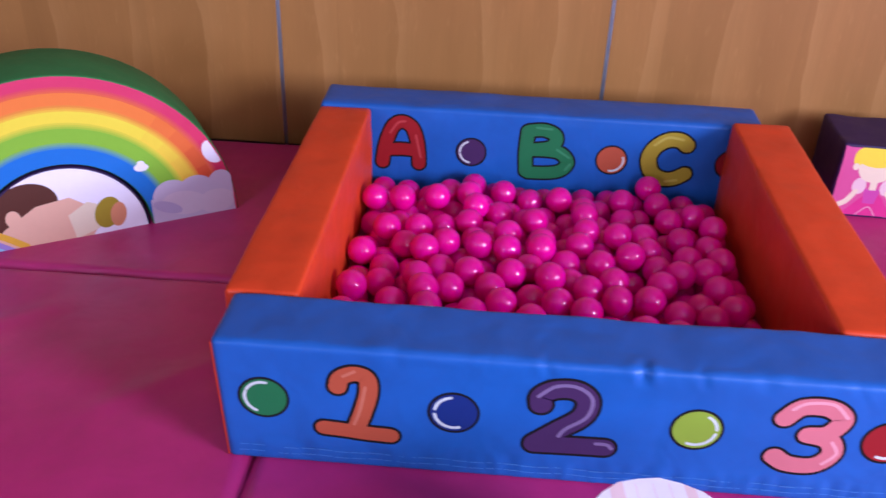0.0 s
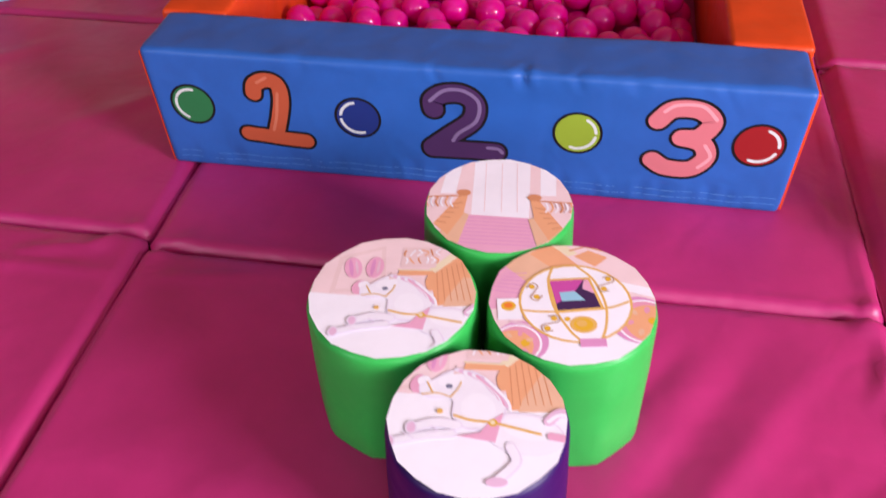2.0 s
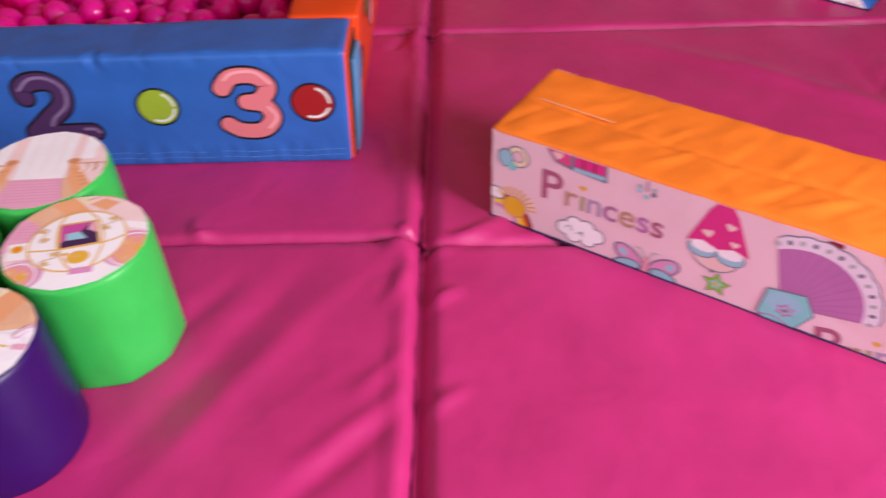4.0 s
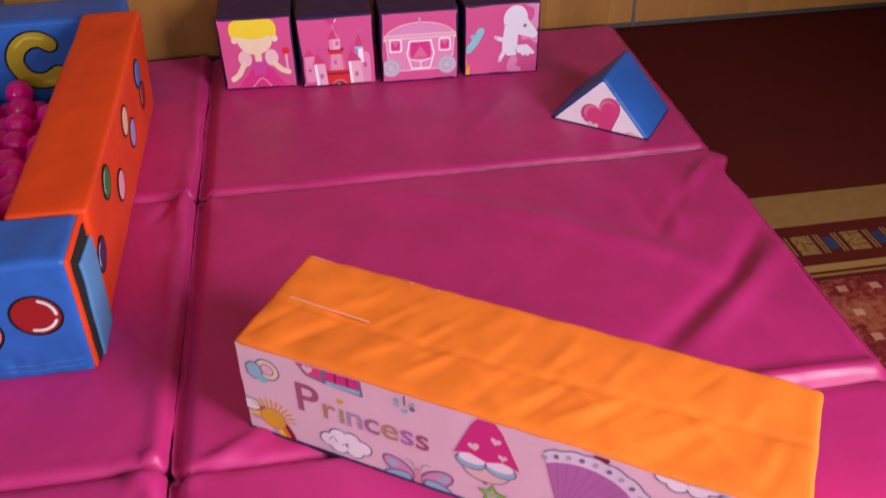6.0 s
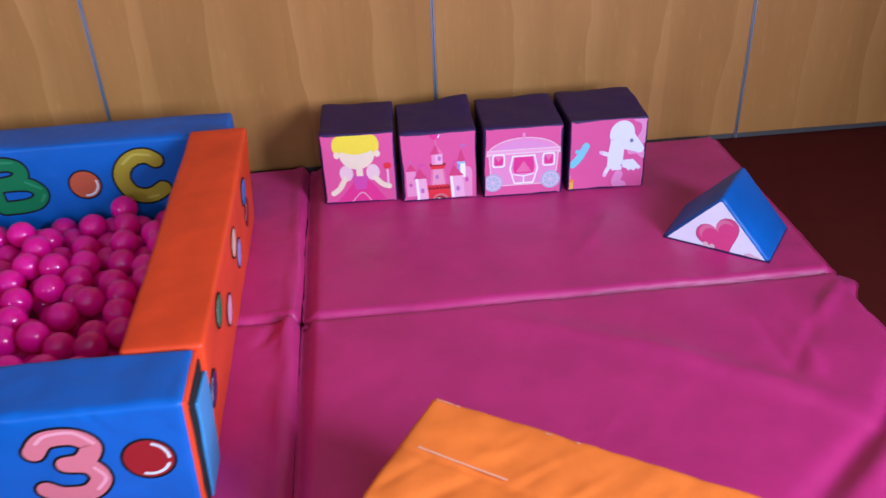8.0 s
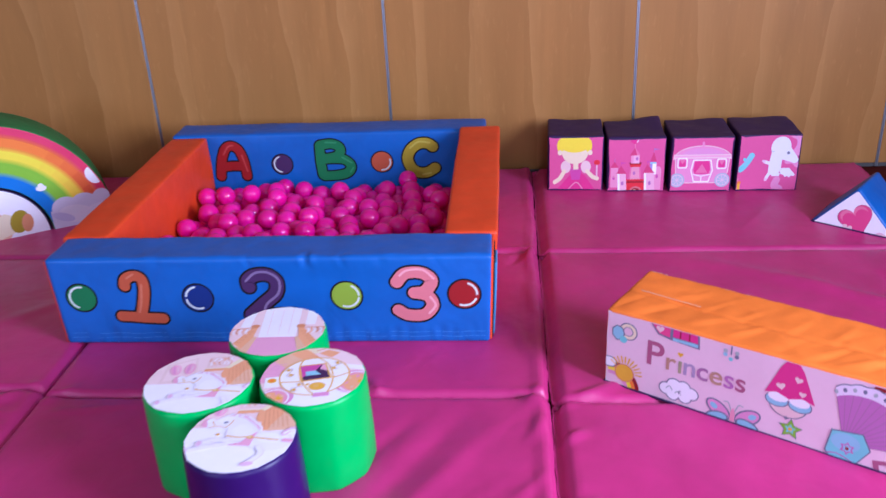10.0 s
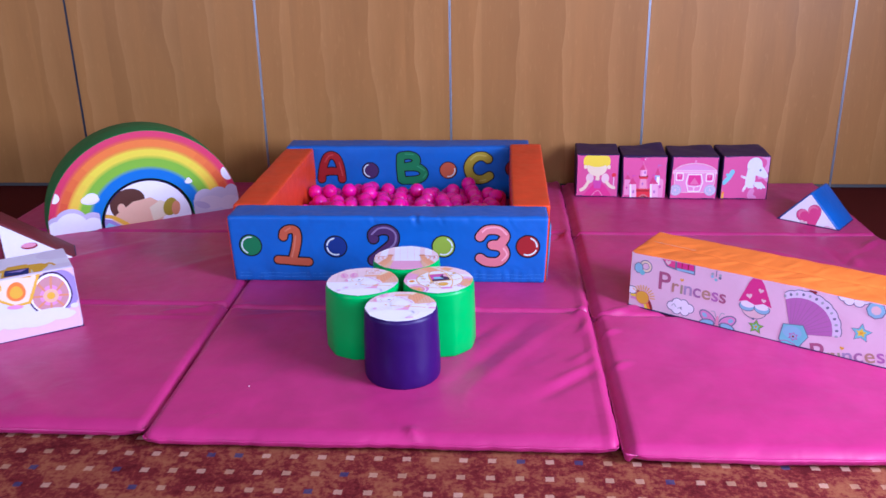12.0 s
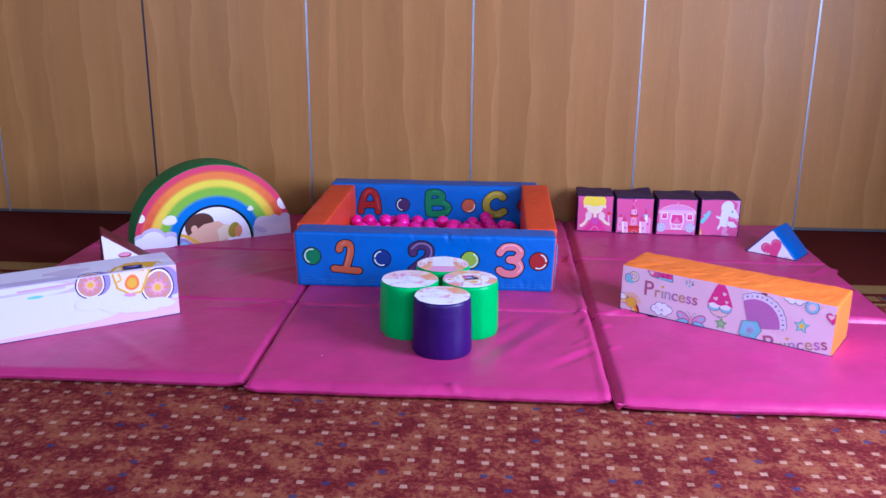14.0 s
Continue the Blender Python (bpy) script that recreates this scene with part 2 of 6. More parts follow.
INK = {
    "outline": (0.012, 0.010, 0.012), "white": (0.93, 0.88, 0.98), "lilac": (0.62, 0.52, 0.72), "pale_pink": (0.80, 0.52, 0.64),
    "pink": (0.76, 0.07, 0.26), "pink_sheen": (0.80, 0.20, 0.36), "hot_pink": (0.72, 0.04, 0.26), "rose": (0.80, 0.32, 0.46), "crimson": (0.29, 0.012, 0.022),
    "brick": (0.46, 0.085, 0.035), "grape": (0.065, 0.026, 0.095), "salmon": (0.63, 0.17, 0.2), "one_gleam": (0.56, 0.16, 0.09), "two_gleam": (0.21, 0.14, 0.28), "three_gleam": (0.76, 0.34, 0.38), "soft_gleam": (0.62, 0.66, 0.66), "castle_pink": (0.76, 0.17, 0.36), "coach_pink": (0.78, 0.28, 0.52), "wheel_blue": (0.42, 0.48, 0.60), "leaf": (0.014, 0.16, 0.055),
    "grass": (0.25, 0.52, 0.03), "lime": (0.26, 0.38, 0.03), "navy": (0.009, 0.028, 0.18), "royal": (0.02, 0.18, 0.60),
    "scarlet": (0.30, 0.010, 0.012), "gold": (0.80, 0.44, 0.03), "mustard": (0.38, 0.28, 0.016), "yellow": (0.88, 0.72, 0.04),
    "sun_orange": (0.88, 0.22, 0.035), "red": (0.72, 0.03, 0.05), "peach": (0.82, 0.48, 0.33), "cream": (0.86, 0.72, 0.52),
    "brown": (0.10, 0.032, 0.02), "terracotta": (0.70, 0.28, 0.14), "sky": (0.30, 0.58, 0.74), "aqua": (0.22, 0.62, 0.68),
    "mauve": (0.50, 0.17, 0.46), "violet": (0.36, 0.26, 0.62), "grey": (0.42, 0.46, 0.50), "blush": (0.84, 0.60, 0.62),
    "magenta": (0.62, 0.08, 0.38), "orchid": (0.74, 0.30, 0.56), "shadow_pink": (0.66, 0.36, 0.52), "slate": (0.19, 0.19, 0.29),
    "raspberry": (0.42, 0.11, 0.22), "tan_ink": (0.5, 0.28, 0.2), "sage": (0.4, 0.35, 0.22), "lavender": (0.42, 0.31, 0.5), "plum_ink": (0.4, 0.17, 0.36),
    "cloud_white": (0.76, 0.72, 0.81), "dusk_rose": (0.60, 0.28, 0.30), "petal": (0.90, 0.66, 0.70), "apricot": (0.86, 0.40, 0.22), "mist": (0.80, 0.70, 0.87), "candy": (0.84, 0.40, 0.58),
    "cube_pink": (0.70, 0.10, 0.30), "beam_pink": (0.84, 0.58, 0.70),
}
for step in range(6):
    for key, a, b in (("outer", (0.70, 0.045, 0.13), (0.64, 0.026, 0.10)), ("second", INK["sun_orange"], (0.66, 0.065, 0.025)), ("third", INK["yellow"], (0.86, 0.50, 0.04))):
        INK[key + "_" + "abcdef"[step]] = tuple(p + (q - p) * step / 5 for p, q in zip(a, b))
INK.update({"cloud_grey": (0.60, 0.52, 0.66), "cloud_shade": (0.50, 0.42, 0.62), "cloud_light": (0.68, 0.58, 0.68), "a_gleam": (0.46, 0.05, 0.05), "b_gleam": (0.04, 0.24, 0.10), "c_gleam": (0.50, 0.40, 0.06)})
INK.update({"hem_light": (0.08, 0.24, 0.58), "pale_gold": (0.80, 0.46, 0.13),
            "tower": (0.84, 0.44, 0.60), "tower_dim": (0.80, 0.30, 0.50), "roof_red": (0.64, 0.055, 0.19), "coat": (0.90, 0.84, 0.95), "coat_shade": (0.84, 0.73, 0.89), "mane": (0.80, 0.50, 0.70), "pony_white": (0.80, 0.76, 0.88), "haze": (0.86, 0.78, 0.92)})
for key, a, b in (("bleed_outer", "outer_c", "second_c"), ("bleed_second", "second_c", "third_c"), ("bleed_third", "third_b", "grass"), ("bleed_fourth", "grass", "royal")):
    for step in range(3):
        INK[key + "_" + "abc"[step]] = tuple(p + (q - p) * (step + 1) / 4 for p, q in zip(INK[a], INK[b]))
INKS = {key: printed("ink_" + key, color, spec=0.1 if key in ("outline", "grape") else 0.3) for key, color in INK.items()}


# ---- building helpers ----
def part(name, bm, material, parent, label="", smooth=True):
    """Links a bmesh as one mesh object under a thing or a part."""
    me = bpy.data.meshes.new(name)
    bm.normal_update()
    bm.to_mesh(me)
    bm.free()
    for m in material if isinstance(material, (list, tuple)) else [material]:
        me.materials.append(m)
    if smooth:
        me.polygons.foreach_set("use_smooth", [True] * len(me.polygons))
    ob = new(name, me)
    ob.parent = parent
    return tagged(ob, label)


def thing(name, m, label, category, group="", kind=""):
    ob = new(name)
    ob.empty_display_size = 0.05
    ob.matrix_world = m
    return tagged(ob, label, category, group, kind)


def cuts(a, b, r, step):
    """Places along an edge: close together in its rounded ends, evenly spread between."""
    n = max(1, round((b - a - 2 * r) / step))
    ends = [0.0, r * 0.13, r * 0.5, r]
    return [a + e for e in ends[:-1]] + [a + r + (b - a - 2 * r) * k / n for k in range(n + 1)] + [b - e for e in ends[-2::-1]]


def soft_box(x0, x1, y0, y1, z0, z1, r=0.012, step=0.05, shape=None):
    """A box with rounded edges; shape(p, n) may move each point p, n being the way out at it."""
    bm = bmesh.new()
    lo, hi = Vector((x0, y0, z0)), Vector((x1, y1, z1))
    grid = [cuts(lo[i], hi[i], r, step) for i in range(3)]
    for axis in range(3):
        a, b = (axis + 1) % 3, (axis + 2) % 3
        for side in (0, 1):
            rows = []
            for u in grid[a]:
                row = []
                for v in grid[b]:
                    p = Vector((0, 0, 0))
                    p[axis], p[a], p[b] = (lo, hi)[side][axis], u, v
                    inner = Vector([min(max(p[i], lo[i] + r), hi[i] - r) for i in range(3)])
                    n = (p - inner).normalized()
                    p = inner + n * r
                    if shape:
                        p = shape(p, n)
                    row.append(bm.verts.new(p))
                rows.append(row)
            for i in range(len(rows) - 1):
                for j in range(len(rows[0]) - 1):
                    q = (rows[i][j], rows[i + 1][j], rows[i + 1][j + 1], rows[i][j + 1])
                    bm.faces.new(q if side else q[::-1])
    bmesh.ops.remove_doubles(bm, verts=bm.verts, dist=1e-5)
    return bm


def prism(outline, depth, r=0.006):
    """An outline in x and z, pushed along +y, with its edges bevelled."""
    bm = bmesh.new()
    a = [bm.verts.new((x, 0, z)) for x, z in outline]
    b = [bm.verts.new((x, depth, z)) for x, z in outline]
    bm.faces.new(a)
    bm.faces.new(b[::-1])
    k = len(a)
    for i in range(k):
        bm.faces.new((a[i], b[i], b[(i + 1) % k], a[(i + 1) % k]))
    bmesh.ops.recalc_face_normals(bm, faces=bm.faces)
    sharp = [e for e in bm.edges if e.calc_face_angle(0) > 0.5]
    bmesh.ops.bevel(bm, geom=sharp, offset=r, segments=3, profile=0.5, affect="EDGES")
    return bm


# flat shapes for prints, in metres on a face
def ell(cx, cy, rx, ry=None, turn=0.0, a0=0.0, a1=360.0, n=30):
    ry = ry or rx
    c, s = math.cos(radians(turn)), math.sin(radians(turn))
    full = a1 - a0 >= 360
    out = []
    for k in range(n if full else n + 1):
        t = radians(a0 + (a1 - a0) * k / n)
        px, py = rx * math.cos(t), ry * math.sin(t)
        out.append((cx + c * px - s * py, cy + s * px + c * py))
    return out


def rect(x0, y0, x1, y1):
    return [(x0, y0), (x1, y0), (x1, y1), (x0, y1)]


def wavy(x0, y0, x1, y1, amount, seed, n=14):
    """A cloth panel's outline: a rectangle with its edges a little uneven."""
    corners = [(x0, y0), (x1, y0), (x1, y1), (x0, y1)]
    pts = []
    for k, (a, b) in enumerate(zip(corners, corners[1:] + corners[:1])):
        for i in range(n):
            x, y = a[0] + (b[0] - a[0]) * i / n, a[1] + (b[1] - a[1]) * i / n
            d = amount * (0.5 + 0.9 * noise.noise(Vector((7 * x, 7 * y, seed + k))) + 0.4 * noise.noise(Vector((25 * x, 25 * y, seed + k))))
            pts.append((x - d * (b[1] - a[1]) / math.dist(a, b), y + d * (b[0] - a[0]) / math.dist(a, b)))
    return pts


def star(cx, cy, r, points=5, inner=0.5, turn=90.0):
    return [(cx + (r if k % 2 == 0 else r * inner) * math.cos(radians(turn + 180 * k / points)),
             cy + (r if k % 2 == 0 else r * inner) * math.sin(radians(turn + 180 * k / points))) for k in range(2 * points)]


def heart(cx, cy, s, turn=0.0):
    c, w = math.cos(radians(turn)), math.sin(radians(turn))
    out = []
    for k in range(32):
        t = 2 * math.pi * k / 32
        px, py = s * math.sin(t) ** 3, s * (13 * math.cos(t) - 5 * math.cos(2 * t) - 2 * math.cos(3 * t) - math.cos(4 * t)) / 16
        out.append((cx + c * px - w * py, cy + w * px + c * py))
    return out


def puffs(cx, cy, w, h, n=5):
    """A cloud's outline: a flat foot and n puffs along the top."""
    out = [(cx - w / 2, cy - h / 2)]
    out.append((cx + w / 2, cy - h / 2))
    for k in range(n):
        t0 = math.pi * k / n
        mx, my = cx + 0.40 * w * math.cos(t0 + math.pi / n / 2), cy - h * 0.3 + 0.52 * h * math.sin(t0 + math.pi / n / 2)
        r = w / n * 0.62
        mid = t0 + math.pi / n / 2
        for j in range(5):
            a = mid - 1.0 + 2.0 * j / 4
            out.append((mx + r * math.cos(a), my + min(r, h * 0.42) * math.sin(a)))
    return out


def smooth_line(pts, per=8):
    pts = [Vector(p) for p in pts]
    if len(pts) < 3:
        return pts
    out = []
    for i in range(len(pts) - 1):
        p0, p1, p2, p3 = pts[max(i - 1, 0)], pts[i], pts[i + 1], pts[min(i + 2, len(pts) - 1)]
        for k in range(per):
            t = k / per
            out.append(0.5 * (2 * p1 + (p2 - p0) * t + (2 * p0 - 5 * p1 + 4 * p2 - p3) * t * t + (3 * p1 - p0 - 3 * p2 + p3) * t ** 3))
    return out + [pts[-1]]


def stroke(pts, width, smooth=True, closed=False):
    """A line of some width with round ends, as a list of small faces."""
    line = smooth_line(pts) if smooth else [Vector(p) for p in pts]
    if closed:
        line = line + [line[0]]
    h, left, right = width / 2, [], []
    for i, p in enumerate(line):
        d = (line[min(i + 1, len(line) - 1)] - line[max(i - 1, 0)]).normalized()
        nrm = Vector((-d.y, d.x))
        left.append(p + nrm * h)
        right.append(p - nrm * h)
    faces = [[tuple(right[i]), tuple(right[i + 1]), tuple(left[i + 1]), tuple(left[i])] for i in range(len(line) - 1)]
    if not closed:
        for p, q in ((line[0], line[1]), (line[-1], line[-2])):
            a = math.degrees(math.atan2(p.y - q.y, p.x - q.x))
            faces.append(ell(p.x, p.y, h, h, 0, a - 90, a + 90, 10))
    return faces


def clipped(poly, fence):
    """The part of a shape inside a convex outline."""
    for i in range(len(fence)):
        a, b = fence[i], fence[(i + 1) % len(fence)]
        out = []
        for j in range(len(poly)):
            p, q = poly[j - 1], poly[j]
            sp = (b[0] - a[0]) * (p[1] - a[1]) - (b[1] - a[1]) * (p[0] - a[0])
            sq = (b[0] - a[0]) * (q[1] - a[1]) - (b[1] - a[1]) * (q[0] - a[0])
            if (sp < 0) != (sq < 0):
                t = sp / (sp - sq)
                out.append((p[0] + (q[0] - p[0]) * t, p[1] + (q[1] - p[1]) * t))
            if sq >= 0:
                out.append(q)
        poly = out
        if len(poly) < 3:
            return []
    return poly


def face_frame(origin, u, v):
    """The frame of a face: its corner, the way along it, the way up it; the third axis points out of it."""
    u, v = Vector(u).normalized(), Vector(v).normalized()
    m = Matrix((u, v, u.cross(v))).transposed().to_4x4()
    m.translation = origin
    return m


def ink_print(name, shapes, face, parent, fence=None, lift=0.0008, label=""):
    """Flat inked shapes on a face. shapes: (outline or faces, ink), from the lowest layer to the top one."""
    bm, slots, seen = bmesh.new(), [], set()
    for k, (shape, ink) in enumerate(shapes):
        if ink not in slots:
            slots.append(ink)
        for poly in shape if isinstance(shape[0], list) else [shape]:
            poly = clipped(poly, fence) if fence else poly
            clean = [p for i, p in enumerate(poly) if math.dist(p, poly[i - 1]) > 1e-6]
            if len(clean) < 3:
                continue
            f = bm.faces.new([bm.verts.new(face @ Vector((p[0], p[1], lift + k * 0.000025))) for p in clean])
            f.material_index = slots.index(ink)
    if not bm.faces:
        bm.free()
        return None
    bm.normal_update()
    out = face.to_3x3() @ Vector((0, 0, 1))
    for f in bm.faces:
        if f.normal.dot(out) < 0:
            f.normal_flip()
    return part(name, bm, [INKS[s] for s in slots], parent, label, smooth=False)


def moved(shape, dx, dy, k=1.0, turn=0.0):
    c, s = math.cos(radians(turn)) * k, math.sin(radians(turn)) * k
    if isinstance(shape[0], list):
        return [[(dx + c * x - s * y, dy + s * x + c * y) for x, y in f] for f in shape]
    return [(dx + c * x - s * y, dy + s * x + c * y) for x, y in shape]


# ---- the room ----
def box_bm(x0, x1, y0, y1, z0, z1):
    bm = bmesh.new()
    bmesh.ops.create_cube(bm, size=1.0)
    for v in bm.verts:
        v.co = Vector(((x0 + x1) / 2 + v.co.x * (x1 - x0), (y0 + y1) / 2 + v.co.y * (y1 - y0), (z0 + z1) / 2 + v.co.z * (z1 - z0)))
    return bm


def slab(name, box, material, label, category, parent=None):
    return tagged(part(name, box_bm(*box), material, parent, label, smooth=False), "", category, "", "structure")


x0, x1, y0, y1, high = ROOM["x0"], ROOM["x1"], ROOM["y0"], ROOM["y1"], ROOM["h"]
slab("floor", (x0 - 0.25, x1 + 0.25, y0 - 0.25, y1 + 0.25, -0.12, 0), M["carpet"], "rust-red patterned woven carpet with pale squares and striped border", "carpet")
slab("ceiling", (x0 - 0.25, x1 + 0.25, y0 - 0.25, y1 + 0.25, high, high + 0.15), M["ceiling_white"], "plain off-white plastered ceiling of the hall", "ceiling")
slab("wall_west", (x0 - 0.2, x0, y0, y1, 0, high), M["plaster"], "plain tan plastered side wall", "wall")


def pierced_wall(name, along, lo, hi, face, back, windows, label):
    """A wall from lo to hi with window openings, its inner face at `face` and its outer at `back`; along: the axis it runs on."""
    def cell(bm, a0, a1, z0, z1):
        f0, f1 = min(face, back), max(face, back)
        b = box_bm(a0, a1, f0, f1, z0, z1) if along == "x" else box_bm(f0, f1, a0, a1, z0, z1)
        me = bpy.data.meshes.new("cell")
        b.to_mesh(me)
        b.free()
        bm.from_mesh(me)
        bpy.data.meshes.remove(me)
    bm, at = bmesh.new(), lo
    for c, w, s, h in sorted(windows):
        cell(bm, at, c - w / 2, 0, high)
        cell(bm, c - w / 2, c + w / 2, 0, s)
        cell(bm, c - w / 2, c + w / 2, h, high)
        at = c + w / 2
    cell(bm, at, hi, 0, high)
    return tagged(part(name, bm, M["plaster"], None, label, smooth=False), "", "wall", "", "structure")


pierced_wall("wall_south", "x", x0 - 0.2, x1 + 0.2, y0, y0 - 0.2, SOUTH_WINDOWS, "off-white plastered wall with a row of windows")
pierced_wall("wall_east", "y", y0, y1, x1, x1 + 0.2, EAST_WINDOWS, "off-white plastered wall with one window")

glass = Net("window_glass")
glass.done((0.95, 0.97, 0.97), 0.02, None, 0.0, Transmission_Weight=1.0, IOR=1.45)


def window(number, m, w, s, h):
    """A window frame with a middle post and two panes, standing in an opening; x along the wall, y outwards."""
    ob = thing("window_%d" % number, m, "white-painted window with two clear panes", "window", kind="structure")
    f = 0.06
    for name, box in (("frame_post", (-w / 2, -w / 2 + f, 0.10, 0.16, s, h)), ("frame_post", (w / 2 - f, w / 2, 0.10, 0.16, s, h)),
                      ("frame_post", (-f / 2, f / 2, 0.10, 0.16, s + f, h - f)), ("frame_rail", (-w / 2 + f, w / 2 - f, 0.10, 0.16, s, s + f)),
                      ("frame_rail", (-w / 2 + f, w / 2 - f, 0.10, 0.16, h - f, h))):
        part(name, box_bm(*box), M["frame_white"], ob, smooth=False)
    for a, b in ((-w / 2 + f, -f / 2), (f / 2, w / 2 - f)):
        pane = part("pane", box_bm(a, b, 0.127, 0.133, s + f, h - f), glass.mat, ob, "clear window glass", smooth=False)
        pane.visible_shadow = False


count = 0
for c, w, s, h in SOUTH_WINDOWS:
    count += 1
    window(count, pose(c, y0, 0, 0, 0, 180), w, s, h)
for c, w, s, h in EAST_WINDOWS:
    count += 1
    window(count, pose(x1, c, 0, 0, 0, -90), w, s, h)

# the folding partition of upright wooden panels
SEAM_FIRST, SEAM_STEP = -6.862, 1.0045
wall = thing("wall_north", pose(0, 0, 0), "folding partition of beech-veneered panels with aluminium edges", "wall", kind="structure")
part("backing", box_bm(x0, x1, y1 + 0.05, y1 + 0.2, 0, high), M["plaster"], wall, smooth=False)
at, joints = SEAM_FIRST, 0
while at < x1 + 0.1:
    a, b = max(at + 0.0055, x0), min(at + SEAM_STEP - 0.0055, x1)
    if b > a + 0.02:
        part("panel", soft_box(a, b, y1, y1 + 0.05, 0.022, high, 0.003, 5.0), M["wood"], wall, smooth=False)
        part("bottom_seal", box_bm(a, b, y1 + 0.006, y1 + 0.05, 0.004, 0.0215), M["seal"], wall, "dull grey bottom seal", smooth=False)
        joints += 1
        # one joint stands open: its strips are coloured dark for the shaded gap
        strip, say = (M["joint_shade"], "dark blue-grey strip standing in for the shade of an open joint") if joints == 5 else (M["alu"], "anodised aluminium edge strip")
        part("edge_strip", soft_box(b + 0.0003, b + 0.0043, y1 - 0.001, y1 + 0.045, 0.006, high, 0.0012, 5.0), strip, wall, say, smooth=False)
        if a > x0 + 0.02:
            part("edge_strip", soft_box(a - 0.0043, a - 0.0003, y1 - 0.001, y1 + 0.045, 0.006, high, 0.0012, 5.0), M["joint_shade"] if joints == 6 else M["alu"], wall, "dark blue-grey strip standing in for the shade of an open joint" if joints == 6 else "anodised aluminium edge strip", smooth=False)
    at += SEAM_STEP


# ---- the folding mats ----
def ridge(p, a, b, width, lift):
    """Height at p of a soft fold that runs from a to b and fades out at its ends."""
    ax, ay, bx, by = *a, *b
    dx, dy = bx - ax, by - ay
    t = ((p.x - ax) * dx + (p.y - ay) * dy) / (dx * dx + dy * dy)
    if t < -0.1 or t > 1.1:
        return 0.0
    d = abs((p.x - ax) * dy - (p.y - ay) * dx) / math.hypot(dx, dy)
    if d > 3 * width:
        return 0.0
    fade = max(0.0, math.sin(math.pi * min(max((t + 0.1) / 1.2, 0), 1)))
    return lift * fade ** 0.7 * math.exp(-(d / width) ** 2)


FOLDS = [
    # middle mat, in front of the ball pit
    ((0.68, 0.60), (0.745, 0.555), 0.010, 0.008), ((0.735, 0.575), (0.715, 0.43), 0.009, 0.006), ((0.70, 0.56), (0.66, 0.48), 0.012, -0.006), ((0.71, 0.35), (0.735, 0.15), 0.008, 0.005), ((0.725, 0.95), (0.738, 0.68), 0.007, -0.006),
    ((0.66, 0.12), (0.72, -0.10), 0.012, 0.004), ((0.30, -0.26), (0.345, -0.225), 0.008, 0.008), ((0.67, -0.24), (0.742, -0.30), 0.010, 0.008),
    ((0.28, -0.78), (0.55, -0.33), 0.030, -0.0045), ((0.34, -0.82), (0.61, -0.38), 0.026, 0.0042), ((0.26, -0.60), (0.42, -0.36), 0.022, -0.004),
    ((0.55, -0.86), (0.735, -0.68), 0.020, -0.005), ((0.58, -0.78), (0.735, -0.635), 0.014, 0.004), ((0.18, -1.03), (0.215, -1.09), 0.010, 0.008),
    ((0.05, -0.93), (0.16, -1.02), 0.018, -0.003), ((0.66, -0.64), (0.735, -0.55), 0.014, 0.004), ((0.05, -0.26), (0.08, -0.38), 0.010, 0.004),
    ((0.30, -0.19), (0.33, -0.27), 0.008, 0.007), ((-0.50, -0.33), (-0.30, -0.30), 0.010, 0.004),
    # mat by the blocks and the wedge
    ((1.24, 0.50), (1.62, 0.30), 0.035, 0.006), ((1.50, 0.36), (1.90, 0.10), 0.030, 0.008), ((1.70, 0.22), (1.92, 0.03), 0.022, 0.006),
    ((2.05, 0.22), (1.90, 0.03), 0.022, -0.010), ((1.93, 0.06), (1.64, -0.15), 0.026, -0.010), ((2.07, 0.14), (1.76, -0.12), 0.030, 0.009),
    ((1.80, 0.40), (1.82, 0.22), 0.016, -0.007), ((1.88, 0.36), (1.86, 0.22), 0.016, 0.006), ((1.96, 0.42), (1.82, 0.24), 0.014, -0.005),
    ((2.06, 0.52), (1.93, 0.38), 0.014, 0.008), ((1.70, -0.245), (2.09, -0.245), 0.016, 0.014),
    ((0.76, -0.31), (0.93, -0.20), 0.014, 0.008), ((0.77, -0.44), (0.83, -0.40), 0.010, 0.008), ((0.77, -0.68), (0.84, -0.63), 0.010, 0.006),
    ((1.45, 0.72), (1.60, 0.92), 0.02, 0.003), ((0.77, 0.60), (0.80, 0.52), 0.014, 0.007), ((0.74, 0.60), (0.71, 0.50), 0.014, 0.008),
    ((0.735, -0.22), (0.70, -0.30), 0.014, 0.007), ((0.74, -0.34), (0.70, -0.44), 0.012, 0.006), ((-0.60, -0.20), (-0.66, -0.28), 0.014, 0.007), ((-0.55, -0.29), (-0.48, -0.22), 0.014, 0.006),
    # mat by the rainbow
    ((-1.30, -0.62), (-0.90, -0.98), 0.03, 0.005), ((-0.90, 0.10), (-0.65, 0.32), 0.03, 0.004), ((-0.80, -0.30), (-0.62, -0.26), 0.012, 0.006),
    ((-1.40, 0.20), (-1.10, 0.45), 0.03, 0.005), ((-0.95, -0.34), (-0.60, -0.33), 0.010, 0.005),
]


def ease(t):
    t = min(1.0, max(0.0, t))
    return t * t * (3 - 2 * t)


